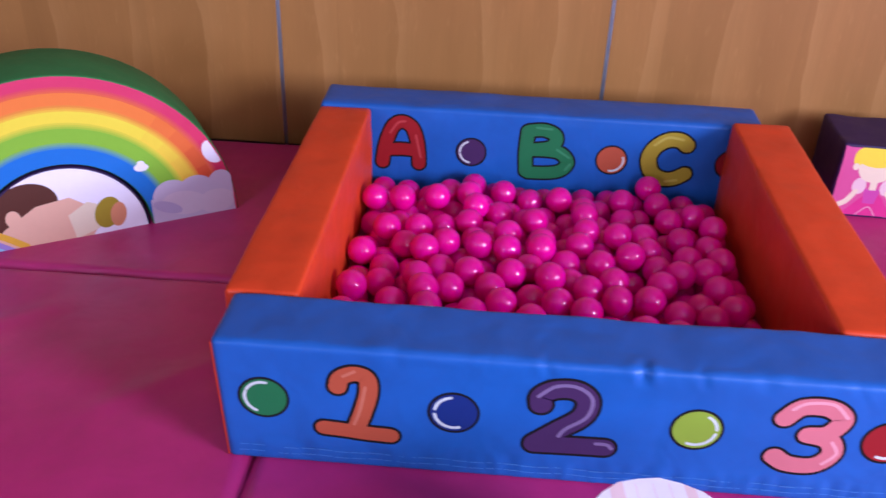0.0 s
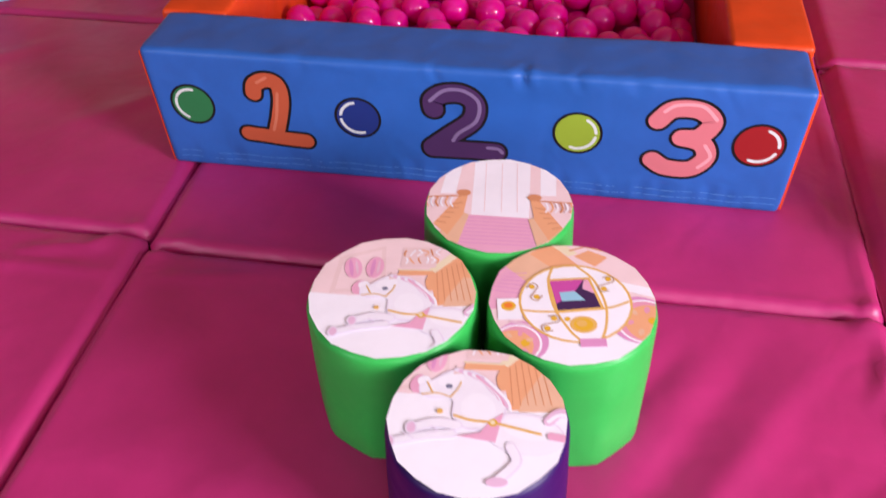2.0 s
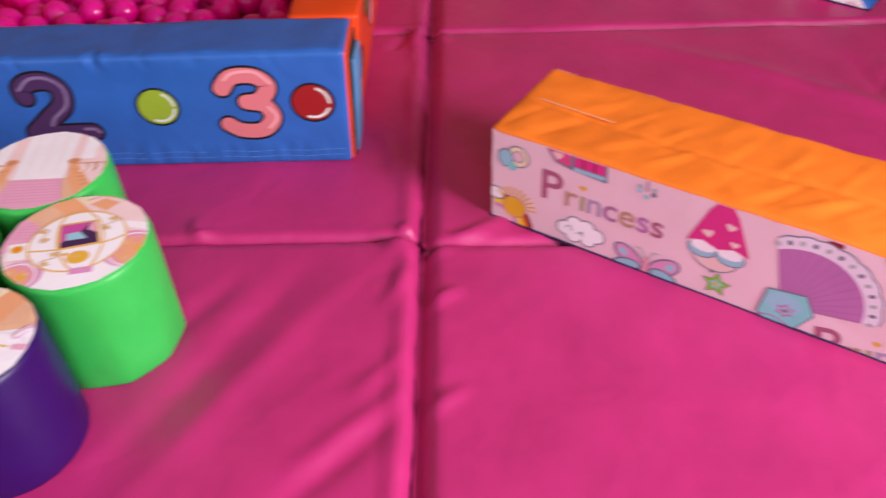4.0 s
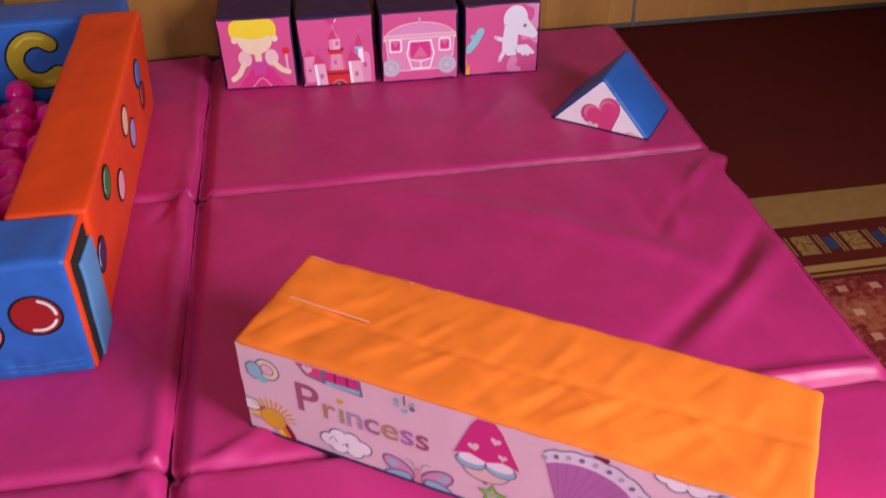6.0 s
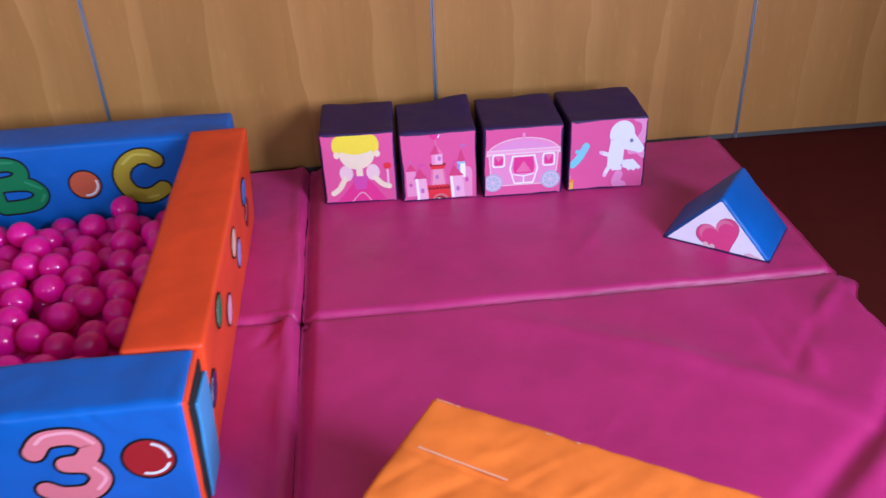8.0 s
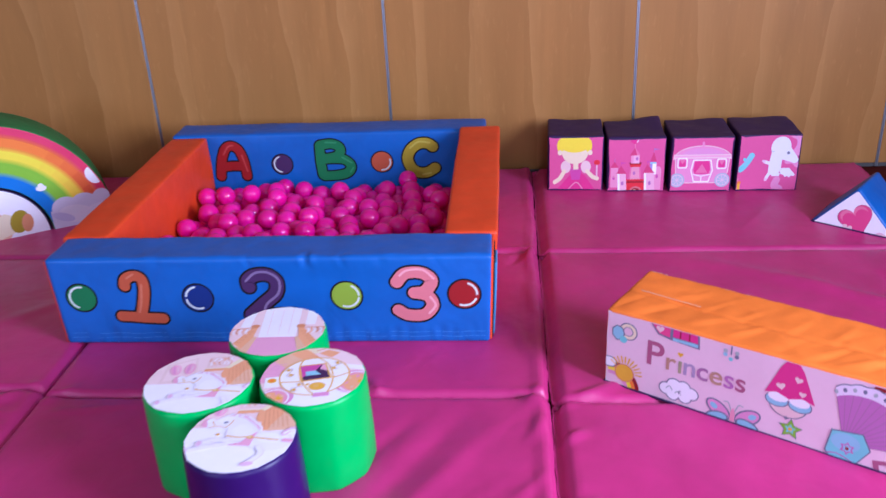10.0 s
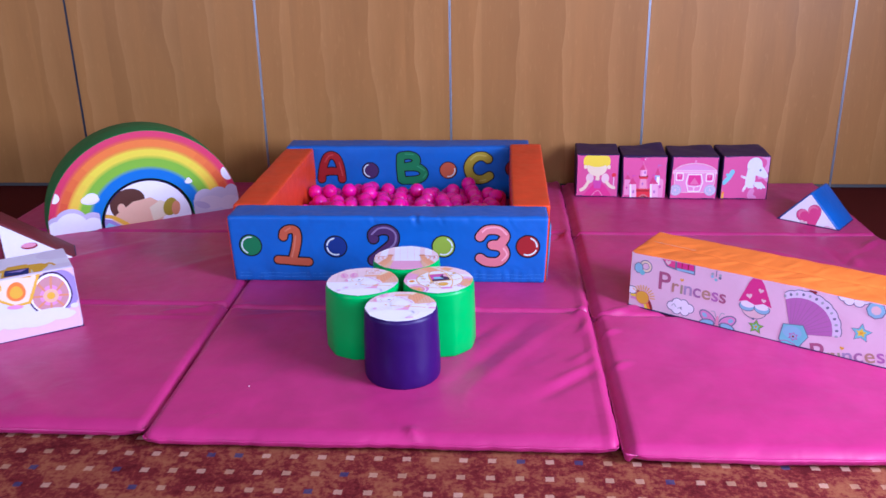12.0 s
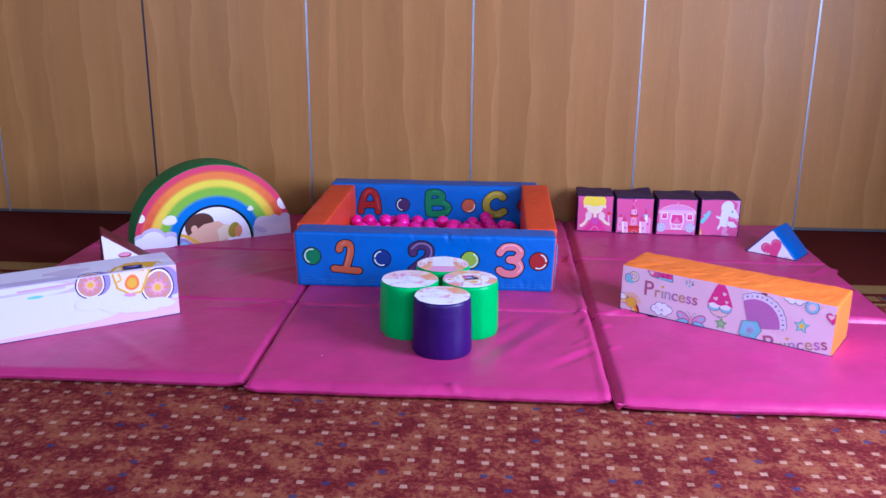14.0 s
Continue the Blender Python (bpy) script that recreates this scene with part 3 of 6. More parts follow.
def mat_shape(x0, x1, y0, y1, seed, hinged):
    """The slack cover of one panel: rolled edges, a welt along the hinged near edge, folds."""
    loose = not hinged

    def shape(p, n):
        ins = min(p.x - x0, x1 - p.x)
        near, far = p.y - y0, y1 - p.y
        q = p.copy()
        if n.z > 0.01 and p.z > 0.02:
            flat = 0.62 if (x1 < -0.5 and x1 - p.x < 0.1) or (-0.6 < x0 < -0.5 and p.x - x0 < 0.1) else 1.0
            z = -0.014 * (1 - ease(near / 0.040)) - 0.006 * (1 - ease(far / 0.020)) if loose else -0.006 * (1 - ease(min(near, far) / 0.020))
            if 0.6 < x1 < 0.9 and x1 - p.x < 0.06:
                z += 0.0055 * math.exp(-((x1 - p.x - 0.020) / 0.012) ** 2) - 0.010 * (1 - ease((x1 - p.x) / 0.012))
            elif x0 > 0.5 and p.x - x0 < 0.06:
                z += -0.023 * (1 - ease((p.x - x0 - 0.016) / 0.022))
            else:
                z += -0.018 * flat * (1 - ease(ins / (0.032 * flat)))
            z += 0.0030 * noise.noise(Vector((p.x * 3.5, p.y * 3.5, seed))) + 0.0012 * noise.noise(Vector((p.x * 11, p.y * 11, seed)))
            ragged = 1 + 0.5 * noise.noise(Vector((p.x * 9, 2.0, seed)))
            if hinged:
                z += 0.0020 * ragged * math.exp(-((near - 0.014) / 0.007) ** 2)
            z += 0.0028 * (2 * flat - 1) * math.exp(-((ins - 0.030) / 0.008) ** 2)
            z += 1.5 * sum(ridge(p, *f) for f in FOLDS) * (0.35 + 0.65 * min(1.0, min(ins, near, far) / 0.02))
            q.z += z * min(1.0, n.z / 0.75)
        if p.z < 0.02 and loose and near < 0.06:
            q.z += (0.006 + 0.010 * ease(1 - ins / 0.07)) * ease(1 - near / 0.06) * (1 + 0.6 * noise.noise(Vector((p.x * 3, 0, seed))))
        front = ease((-0.22 - p.y) / 0.88)
        if x1 < -0.5:
            q.x += 0.010 * front * ease(1 - (x1 - p.x) / 0.08)
        elif x0 < -0.5:
            q.x += 0.008 * front * ease(1 - (p.x - x0) / 0.08)
        wob = 0.004 * noise.noise(Vector((p.x * 5, p.y * 5, seed + 5))) + 0.0015 * noise.noise(Vector((p.x * 25, p.y * 25, seed)))
        crimp = wob + 0.0016 * noise.noise(Vector((p.x * 60, p.y * 60, seed + 9)))
        if n.y < -0.2 and loose:
            crimp += 0.0035 * noise.noise(Vector((p.x * 34, p.z * 20, seed + 3))) + 0.0030 * noise.noise(Vector((p.x * 11, 1.0, seed)))
        q.x += crimp * ease(abs(n.x) / 0.7)
        if n.x > 0.3 and x1 > 2.0:
            q.x += 0.028 * math.exp(-((p.y - 0.535) / 0.035) ** 2) - 0.012 * math.exp(-((p.y - 0.44) / 0.03) ** 2)
        q.y += crimp * ease(abs(n.y) / 0.7)
        return q
    return shape


MATS = [  # west edge, east edge, front, two folds, back
    (-1.925, -0.5700, -1.052, -0.222, 0.578, 1.395, "plum-pink vinyl folding mat under the rainbow block"),
    (-0.565, 0.7550, -1.090, -0.252, 0.582, 1.400, "plum-pink vinyl folding mat under the ball pit"),
    (0.7580, 2.090, -1.122, -0.272, 0.576, 1.395, "plum-pink vinyl folding mat under the picture cubes"),
]
for k, (a, b, f0, f1, f2, f3, label) in enumerate(MATS):
    mat_thing = thing("floor_mat", pose(0, 0, 0), label, "mat", "folding mats on the carpet")
    for j, (c, d) in enumerate(((f0, f1), (f1, f2), (f2, f3))):
        c, d = c + 0.001, d - 0.001
        part("mat_panel", soft_box(a, b, c, d, 0.002, MAT_Z + 0.002, 0.017, 0.013, mat_shape(a, b, c, d, 3 * k + j, j > 0)), M["mat"], mat_thing)
    for c, e in ((f1, 0.006), (f2, 0.006)):
        part("hinge_strip", soft_box(a + 0.02, b - 0.02, c - e, c + e, 0.012, MAT_Z - 0.016, 0.004, 0.2), M["mat_dark"], mat_thing, "dark stitched hinge strip")


# ---- the ball pit ----
def gentle(seed, amount=0.0025, keep_front=False):
    """Slackness of a padded cover; keep_front leaves the face towards -y flat."""
    def shape(p, n):
        if keep_front and n.y < -0.5:
            return p
        d = amount * noise.noise(Vector((p.x * 6, p.y * 6, p.z * 6 + seed))) + amount * 0.5 * noise.noise(Vector((p.x * 19, p.y * 19, p.z * 19 + seed)))
        if n.y < -0.1 and keep_front:
            d *= 0.2
        return p + n * d
    return shape


def bubble(cx, cz, r, fill, name, face, parent, label=""):
    """A painted round bubble with a dark rim and a broken white gleam."""
    ink_print(name, [(ell(cx, cz, r + 0.005), "outline"), (ell(cx, cz, r), fill)]
              + [(stroke([(cx + 0.82 * r * math.cos(radians(t)), cz + 0.82 * r * math.sin(radians(t))) for t in range(t0, t1 + 1, 14)], r * 0.14), "soft_gleam")
                 for t0, t1 in SHINE[name]], face, parent, label=label)


SHINE = {"green_bubble": ((80, 150), (160, 250)), "blue_bubble": ((100, 170), (190, 300)), "lime_bubble": ((-110, -5), (5, 70)), "red_bubble": ((-110, -15), (0, 75)),
         "purple_bubble": ((110, 180), (190, 270)), "orange_bubble": ((-95, 20),), "side_bubble": ((100, 200),)}


def figure(name, lines, width, fill, gleam, face, parent, gleams=()):
    """A painted fat letter or digit: dark rim, fill and gleam."""
    shapes = [(stroke(l, width + 0.011), "outline") for l in lines] + [(stroke(l, width), fill) for l in lines]
    shapes += [(stroke(l, width * 0.19), gleam) for l in gleams]
    return ink_print(name, shapes, face, parent)


def lifted(p, n):
    """The side panel rides up a little towards the back and leans out at its top."""
    q = gentle(4, 0.002)(p, n)
    q.z += 0.020 * ((p.y - 0.153) / 0.927) ** 2 * (p.z / 0.268)
    if p.x > 0.55:
        q.x -= 0.020 * (1 - p.z / 0.268)
    return q


PINCHES = [(0.107, 0.0075, 0.0085, 0.35), (0.118, 0.0050, 0.006, -0.45), (-0.052, 0.0050, 0.007, 0.30), (-0.030, 0.0020, 0.010, -0.5), (0.205, 0.0035, 0.007, 0.4), (0.31, 0.003, 0.012, 0.2), (-0.30, 0.003, 0.012, -0.2), (0.46, 0.0025, 0.010, 0.3)]


def creased(p, n):
    """The front panel's cover: flat where it is painted, pinched at the top edge beside the middle."""
    q = gentle(1, 0.003, True)(p, n)
    q.x += math.copysign(0.010 * p.z / 0.268, p.x) * ease((abs(p.x) - 0.45) / 0.15)
    if p.z < 0.07 and n.y < -0.5:
        q.y += 0.0040 * noise.noise(Vector((p.x * 44, p.z * 14, 2))) * ease((0.07 - p.z) / 0.03) * ease(p.z / 0.012)
    for cx, deep, wide, slant in PINCHES:
        off = p.x - cx - slant * (0.268 - p.z) - 0.3 * slant * p.y
        fall = math.exp(-(off / wide) ** 2) - 0.45 * math.exp(-((abs(off) - 2.1 * wide) / wide) ** 2)
        if p.z > 0.222 and n.y < 0.3:
            q -= n * 0.62 * deep * fall * ease((p.z - 0.222) / 0.042) * ease(1 - p.y / 0.038)
    return q


pit = thing("ball_pit", pose(0, 0, MAT_Z), "square blue and orange padded ball pit with painted letters and numbers", "ball pit")
H = 0.268
front = part("front_panel", soft_box(-0.608, 0.604, 0.0, 0.150, 0.001, H, 0.011, 0.008, creased), M["blue"], pit, "bright blue padded panel painted with numbers")
back = part("back_panel", soft_box(-0.640, 0.574, 1.082, 1.232, 0.001, H + 0.004, 0.011, 0.03, gentle(2, 0.003, True)), M["blue"], pit, "bright blue padded panel painted with letters")
west = part("side_panel", soft_box(-0.640, -0.498, 0.153, 1.079, 0.001, H, 0.011, 0.03, gentle(3, 0.003)), M["orange"], pit, "red-orange padded side panel")
east = part("side_panel", soft_box(0.478, 0.630, 0.153, 1.080, 0.001, H, 0.011, 0.03, lifted), M["orange"], pit, "red-orange padded side panel")

face = face_frame((0, 0, -MAT_Z), (1, 0, 0), (0, 0, 1))
bubble(-0.533, 0.196, 0.041, "leaf", "green_bubble", face, front)
bubble(-0.200, 0.193, 0.041, "navy", "blue_bubble", face, front)
bubble(0.216, 0.196, 0.041, "lime", "lime_bubble", face, front)
bubble(0.537, 0.198, 0.042, "scarlet", "red_bubble", face, front)
figure("number_one", [[(-0.402, 0.232), (-0.396, 0.252), (-0.374, 0.263), (-0.352, 0.256), (-0.348, 0.225), (-0.358, 0.180), (-0.371, 0.140)], [(-0.428, 0.137), (-0.395, 0.135), (-0.355, 0.131), (-0.310, 0.129)]],
       0.031, "brick", "one_gleam", face, front, [[(-0.392, 0.256), (-0.372, 0.268)], [(-0.354, 0.235), (-0.363, 0.185), (-0.374, 0.150)]])
figure("number_two", [[(-0.052, 0.226), (-0.052, 0.246), (-0.030, 0.261), (0.004, 0.262), (0.026, 0.242), (0.020, 0.206), (-0.018, 0.172), (-0.056, 0.139)],
                      [(-0.056, 0.136), (0.0, 0.138), (0.066, 0.139)]],
       0.037, "grape", "two_gleam", face, front, [[(-0.058, 0.244), (-0.030, 0.268), (0.006, 0.269), (0.033, 0.246), (0.028, 0.206), (-0.005, 0.176), (-0.016, 0.158)], [(0.050, 0.147), (0.070, 0.146), (0.078, 0.138)]])
figure("number_three", [[(0.356, 0.236), (0.380, 0.262), (0.425, 0.263), (0.450, 0.240), (0.432, 0.209), (0.402, 0.203)],
                        [(0.402, 0.203), (0.438, 0.194), (0.450, 0.164), (0.426, 0.136), (0.382, 0.135), (0.356, 0.150)]],
       0.0345, "salmon", "three_gleam", face, front, [[(0.365, 0.256), (0.385, 0.271), (0.428, 0.272), (0.456, 0.246)], [(0.445, 0.190), (0.458, 0.165), (0.440, 0.140)]])
for hem in (0.082, 0.068):
    ink_print("stitched_hem", [(stroke([(-0.594 + 0.0305 * k, hem + 0.0015 * math.sin(k * 1.7)), (-0.568 + 0.0305 * k, hem + 0.0015 * math.sin(k * 1.7 + 0.8))], 0.0016, False), "hem_light") for k in range(39)], face, front)
part("piping", soft_box(-0.6098, -0.6068, 0.004, 0.009, 0.004, H - 0.008, 0.0012, 0.05, lambda p, n: p + Vector((-0.010 * p.z / H, 0, 0))), M["orange"], front, "thin orange piping")

face = face_frame((0, 1.082, -MAT_Z), (1, 0, 0), (0, 0, 1))
figure("letter_a", [[(-0.468, 0.150), (-0.462, 0.19), (-0.452, 0.228), (-0.436, 0.262), (-0.412, 0.274), (-0.386, 0.260), (-0.372, 0.225), (-0.366, 0.185), (-0.364, 0.150)], [(-0.455, 0.188), (-0.415, 0.192), (-0.370, 0.190)]],
       0.036, "scarlet", "a_gleam", face, back, [[(-0.446, 0.240), (-0.425, 0.270), (-0.405, 0.276)], [(-0.374, 0.235), (-0.360, 0.170)]])
figure("letter_b", [[(-0.064, 0.268), (-0.066, 0.205), (-0.062, 0.148)], [(-0.060, 0.270), (-0.020, 0.274), (0.010, 0.262), (0.014, 0.240), (-0.006, 0.222), (-0.055, 0.214)],
                    [(-0.055, 0.212), (-0.010, 0.214), (0.030, 0.208), (0.052, 0.182), (0.036, 0.156), (-0.002, 0.146), (-0.055, 0.144)]],
       0.036, "leaf", "b_gleam", face, back, [[(-0.04, 0.280), (0.0, 0.278)], [(0.02, 0.218), (0.055, 0.196)], [(0.060, 0.176), (0.048, 0.158)]])
figure("letter_c", [[(0.372, 0.254), (0.350, 0.268), (0.318, 0.266), (0.288, 0.244), (0.274, 0.208), (0.288, 0.168), (0.318, 0.150), (0.350, 0.152), (0.378, 0.168)]],
       0.041, "mustard", "c_gleam", face, back, [[(0.360, 0.270), (0.318, 0.274), (0.285, 0.250)], [(0.330, 0.142), (0.360, 0.148)]])
bubble(-0.218, 0.195, 0.039, "grape", "purple_bubble", face, back)
bubble(0.173, 0.197, 0.040, "brick", "orange_bubble", face, back)
bubble(0.500, 0.205, 0.040, "scarlet", "red_bubble", face, back)

face = face_frame((0.6315 - 0.020 * (1 + MAT_Z / 0.268), 0, -MAT_Z), (0, 1, 0), (0.020 / 0.268, 0, 1))
for cy, cz, fill in ((0.185, 0.185, "grape"), (0.335, 0.258, "leaf"), (0.465, 0.168, "rose"), (0.620, 0.245, "peach"), (0.690, 0.175, "violet"), (0.870, 0.245, "royal"), (0.900, 0.170, "scarlet")):
    bubble(cy, cz, 0.033, fill, "side_bubble", face, east)

# open cover at the end of the front panel
part("end_cover", soft_box(0.5985, 0.6080, 0.005, 0.147, 0.006, H - 0.005, 0.004, 0.04, lambda p, n: p + Vector((0.010 * p.z / H, 0, 0))), M["orange"], front, "orange end of the cover")
part("velcro_strip", soft_box(0.606, 0.6115, 0.019, 0.140, 0.006, H - 0.020, 0.0025, 0.02, lambda p, n: p + Vector((0.010 * p.z / H, 0.0035 * noise.noise(Vector((0, 5, p.z * 25))), 0))), M["black"], front, "black hook-and-loop strip")
part("end_flap", soft_box(0.607, 0.6145, 0.045, 0.146, 0.004, H - 0.046, 0.003, 0.02, lambda p, n: p + Vector((0.010 * p.z / H + 0.004 * math.sin(9 * p.z), 0.006 * noise.noise(Vector((0, 3, p.z * 14))), 0.10 * (0.146 - p.y) * p.z / H - 0.006))), M["blue_flap"], front, "pale blue loose flap")

# balls, dropped one by one, then shaken a little until none overlap
BALL_R, dice = 0.0350, random.Random(7)
POOL = ((-0.494 + BALL_R, 0.156 + BALL_R), (0.462 - BALL_R, 1.078 - BALL_R), MAT_Z + 0.003 + BALL_R)
spots = []
for k in range(BALLS):
    best = None
    for _ in range(60):
        bx, by, z = dice.uniform(POOL[0][0], POOL[1][0]), dice.uniform(POOL[0][1], POOL[1][1]), POOL[2]
        for px, py, pz in spots:
            d2 = (px - bx) ** 2 + (py - by) ** 2
            if d2 < 4 * BALL_R ** 2:
                z = max(z, pz + math.sqrt(4 * BALL_R ** 2 - d2))
        score = z + 0.10 * max(0.0, by - 0.60) + dice.uniform(0, 0.03)
        if best is None or score < best[0]:
            best = (score, bx, by, z)
    spots.append(best[1:])
p = np.array(spots)
for turn in range(60):
    p[:, 2] -= 0.0015 if turn < 40 else 0.0
    d = p[:, None] - p[None]
    far = np.sqrt((d ** 2).sum(-1)) + 1e-9
    push = np.clip(2 * BALL_R - far, 0, None)
    np.fill_diagonal(push, 0)
    p += 0.42 * (d * (push / far)[..., None]).sum(1)
    p[:, :2] = np.clip(p[:, :2], POOL[0], POOL[1])
    p[:, 2] = np.clip(p[:, 2], POOL[2], None)
spots = p.tolist()
bm = bmesh.new()
bmesh.ops.create_uvsphere(bm, u_segments=28, v_segments=18, radius=BALL_R)
first = None
for bx, by, bz in spots:
    if first is None:
        first = part("ball", bm, M["ball"], None, "shiny hot-pink plastic ball in the ball pit")
        tagged(first, "", "ball", "balls in the ball pit")
        ob = first
    else:
        ob = new("ball", first.data)
        tagged(ob, first["label"], "ball", "balls in the ball pit")
    ob.matrix_world = pose(bx, by, bz, dice.uniform(0, 360), dice.uniform(0, 360), dice.uniform(0, 360))


# ---- the round blocks ----
def cylinder_bm(r, h, seed, sides=10):
    """A padded drum with a soft rim, a little out of round, its foot faintly many-sided."""
    bm, rings = bmesh.new(), []
    prof = [(0.0, 0.0), (r - 0.005, 0.0), (r + 0.001, 0.003), (r + 0.0035, 0.010), (r + 0.0035, h * 0.3), (r + 0.0025, h * 0.6), (r, h - 0.012), (r - 0.002, h - 0.004), (r - 0.007, h), (0.0, h)]
    for pr, pz in prof:
        if pr == 0:
            rings.append([bm.verts.new((0, 0, pz))])
            continue
        ring = []
        for k in range(56):
            t = 2 * math.pi * k / 56
            facet = math.cos(math.pi / sides) / math.cos(t % (2 * math.pi / sides) - math.pi / sides) * 1.022
            w = pr * (1 + (facet - 1) * (0.8 if pz < 0.3 * h + 0.001 else 0.4 if pz < 0.7 * h else 0.0)) * (1 + 0.010 * noise.noise(Vector((2 * math.cos(t), 2 * math.sin(t), seed + pz * 3))))
            ring.append(bm.verts.new((w * math.cos(t), w * math.sin(t), pz)))
        rings.append(ring)
    for a, b in zip(rings, rings[1:]):
        for k in range(56):
            if len(a) == 1:
                bm.faces.new((a[0], b[(k + 1) % 56], b[k]))
            elif len(b) == 1:
                bm.faces.new((a[k], a[(k + 1) % 56], b[0]))
            else:
                bm.faces.new((a[k], a[(k + 1) % 56], b[(k + 1) % 56], b[k]))
    return bm


def hall_print():
    """A palace hall: tall white doors, pillars, a pink staircase between apricot balustrades."""
    s = [(rect(-0.12, -0.12, 0.12, 0.12), "petal"), ([(-0.042, -0.028), (0.046, -0.034), (0.050, 0.12), (-0.040, 0.12)], "white"), ([(-0.092, 0.022), (-0.068, 0.022), (-0.058, 0.12), (-0.080, 0.12)], "white"), ([(0.064, 0.02), (0.088, 0.02), (0.092, 0.12), (0.066, 0.12)], "white")]
    s += [(stroke([(d, -0.02), (d, 0.1)], 0.0012, False), "petal") for d in (-0.022, 0.004, 0.028)]
    s += [([(-0.044, -0.028), (0.044, -0.034), (0.060, -0.12), (-0.080, -0.12)], "candy")]
    s += [(stroke([(-0.046 - 0.0030 * k, -0.034 - 0.008 * k), (0.044 + 0.0014 * k, -0.040 - 0.008 * k)], 0.0016, False), "orchid") for k in range(8)]
    for d in (-1, 1):
        z = 0.010 if d < 0 else 0.0
        s += [([(d * 0.045, z - 0.038), (d * 0.058, z - 0.030), (d * 0.112, z - 0.12), (d * 0.062, z - 0.12)], "peach")]
        s += [([(d * 0.048, z + 0.012), (d * 0.064, z + 0.014), (d * 0.098, z - 0.060), (d * 0.075, z - 0.085), (d * 0.054, z - 0.038)], "apricot")]
        s += [([(d * 0.060, z + 0.010), (d * 0.066, z + 0.012), (d * 0.118, z - 0.040), (d * 0.098, z - 0.060)], "petal")]
        s += [(stroke([(d * (0.056 + 0.006 * k), z - 0.010 - 0.012 * k), (d * (0.070 + 0.006 * k), z - 0.014 - 0.010 * k)], 0.002, False), "terracotta") for k in range(5)]
        s += [(stroke([(d * 0.06, z + 0.006), (d * 0.12, z + 0.002)], 0.003, False), "terracotta")]
        s += [(ell(d * 0.055, z + 0.014, 0.011, 0.008), "terracotta")]
        s += [(stroke([(d * (0.072 + 0.0075 * k), z + 0.002), (d * (0.075 + 0.0075 * k), z - 0.010), (d * (0.071 + 0.0075 * k), z - 0.020)], 0.0028), ink) for k, ink in enumerate(("white", "apricot", "white", "terracotta", "white", "apricot"))]
    return s


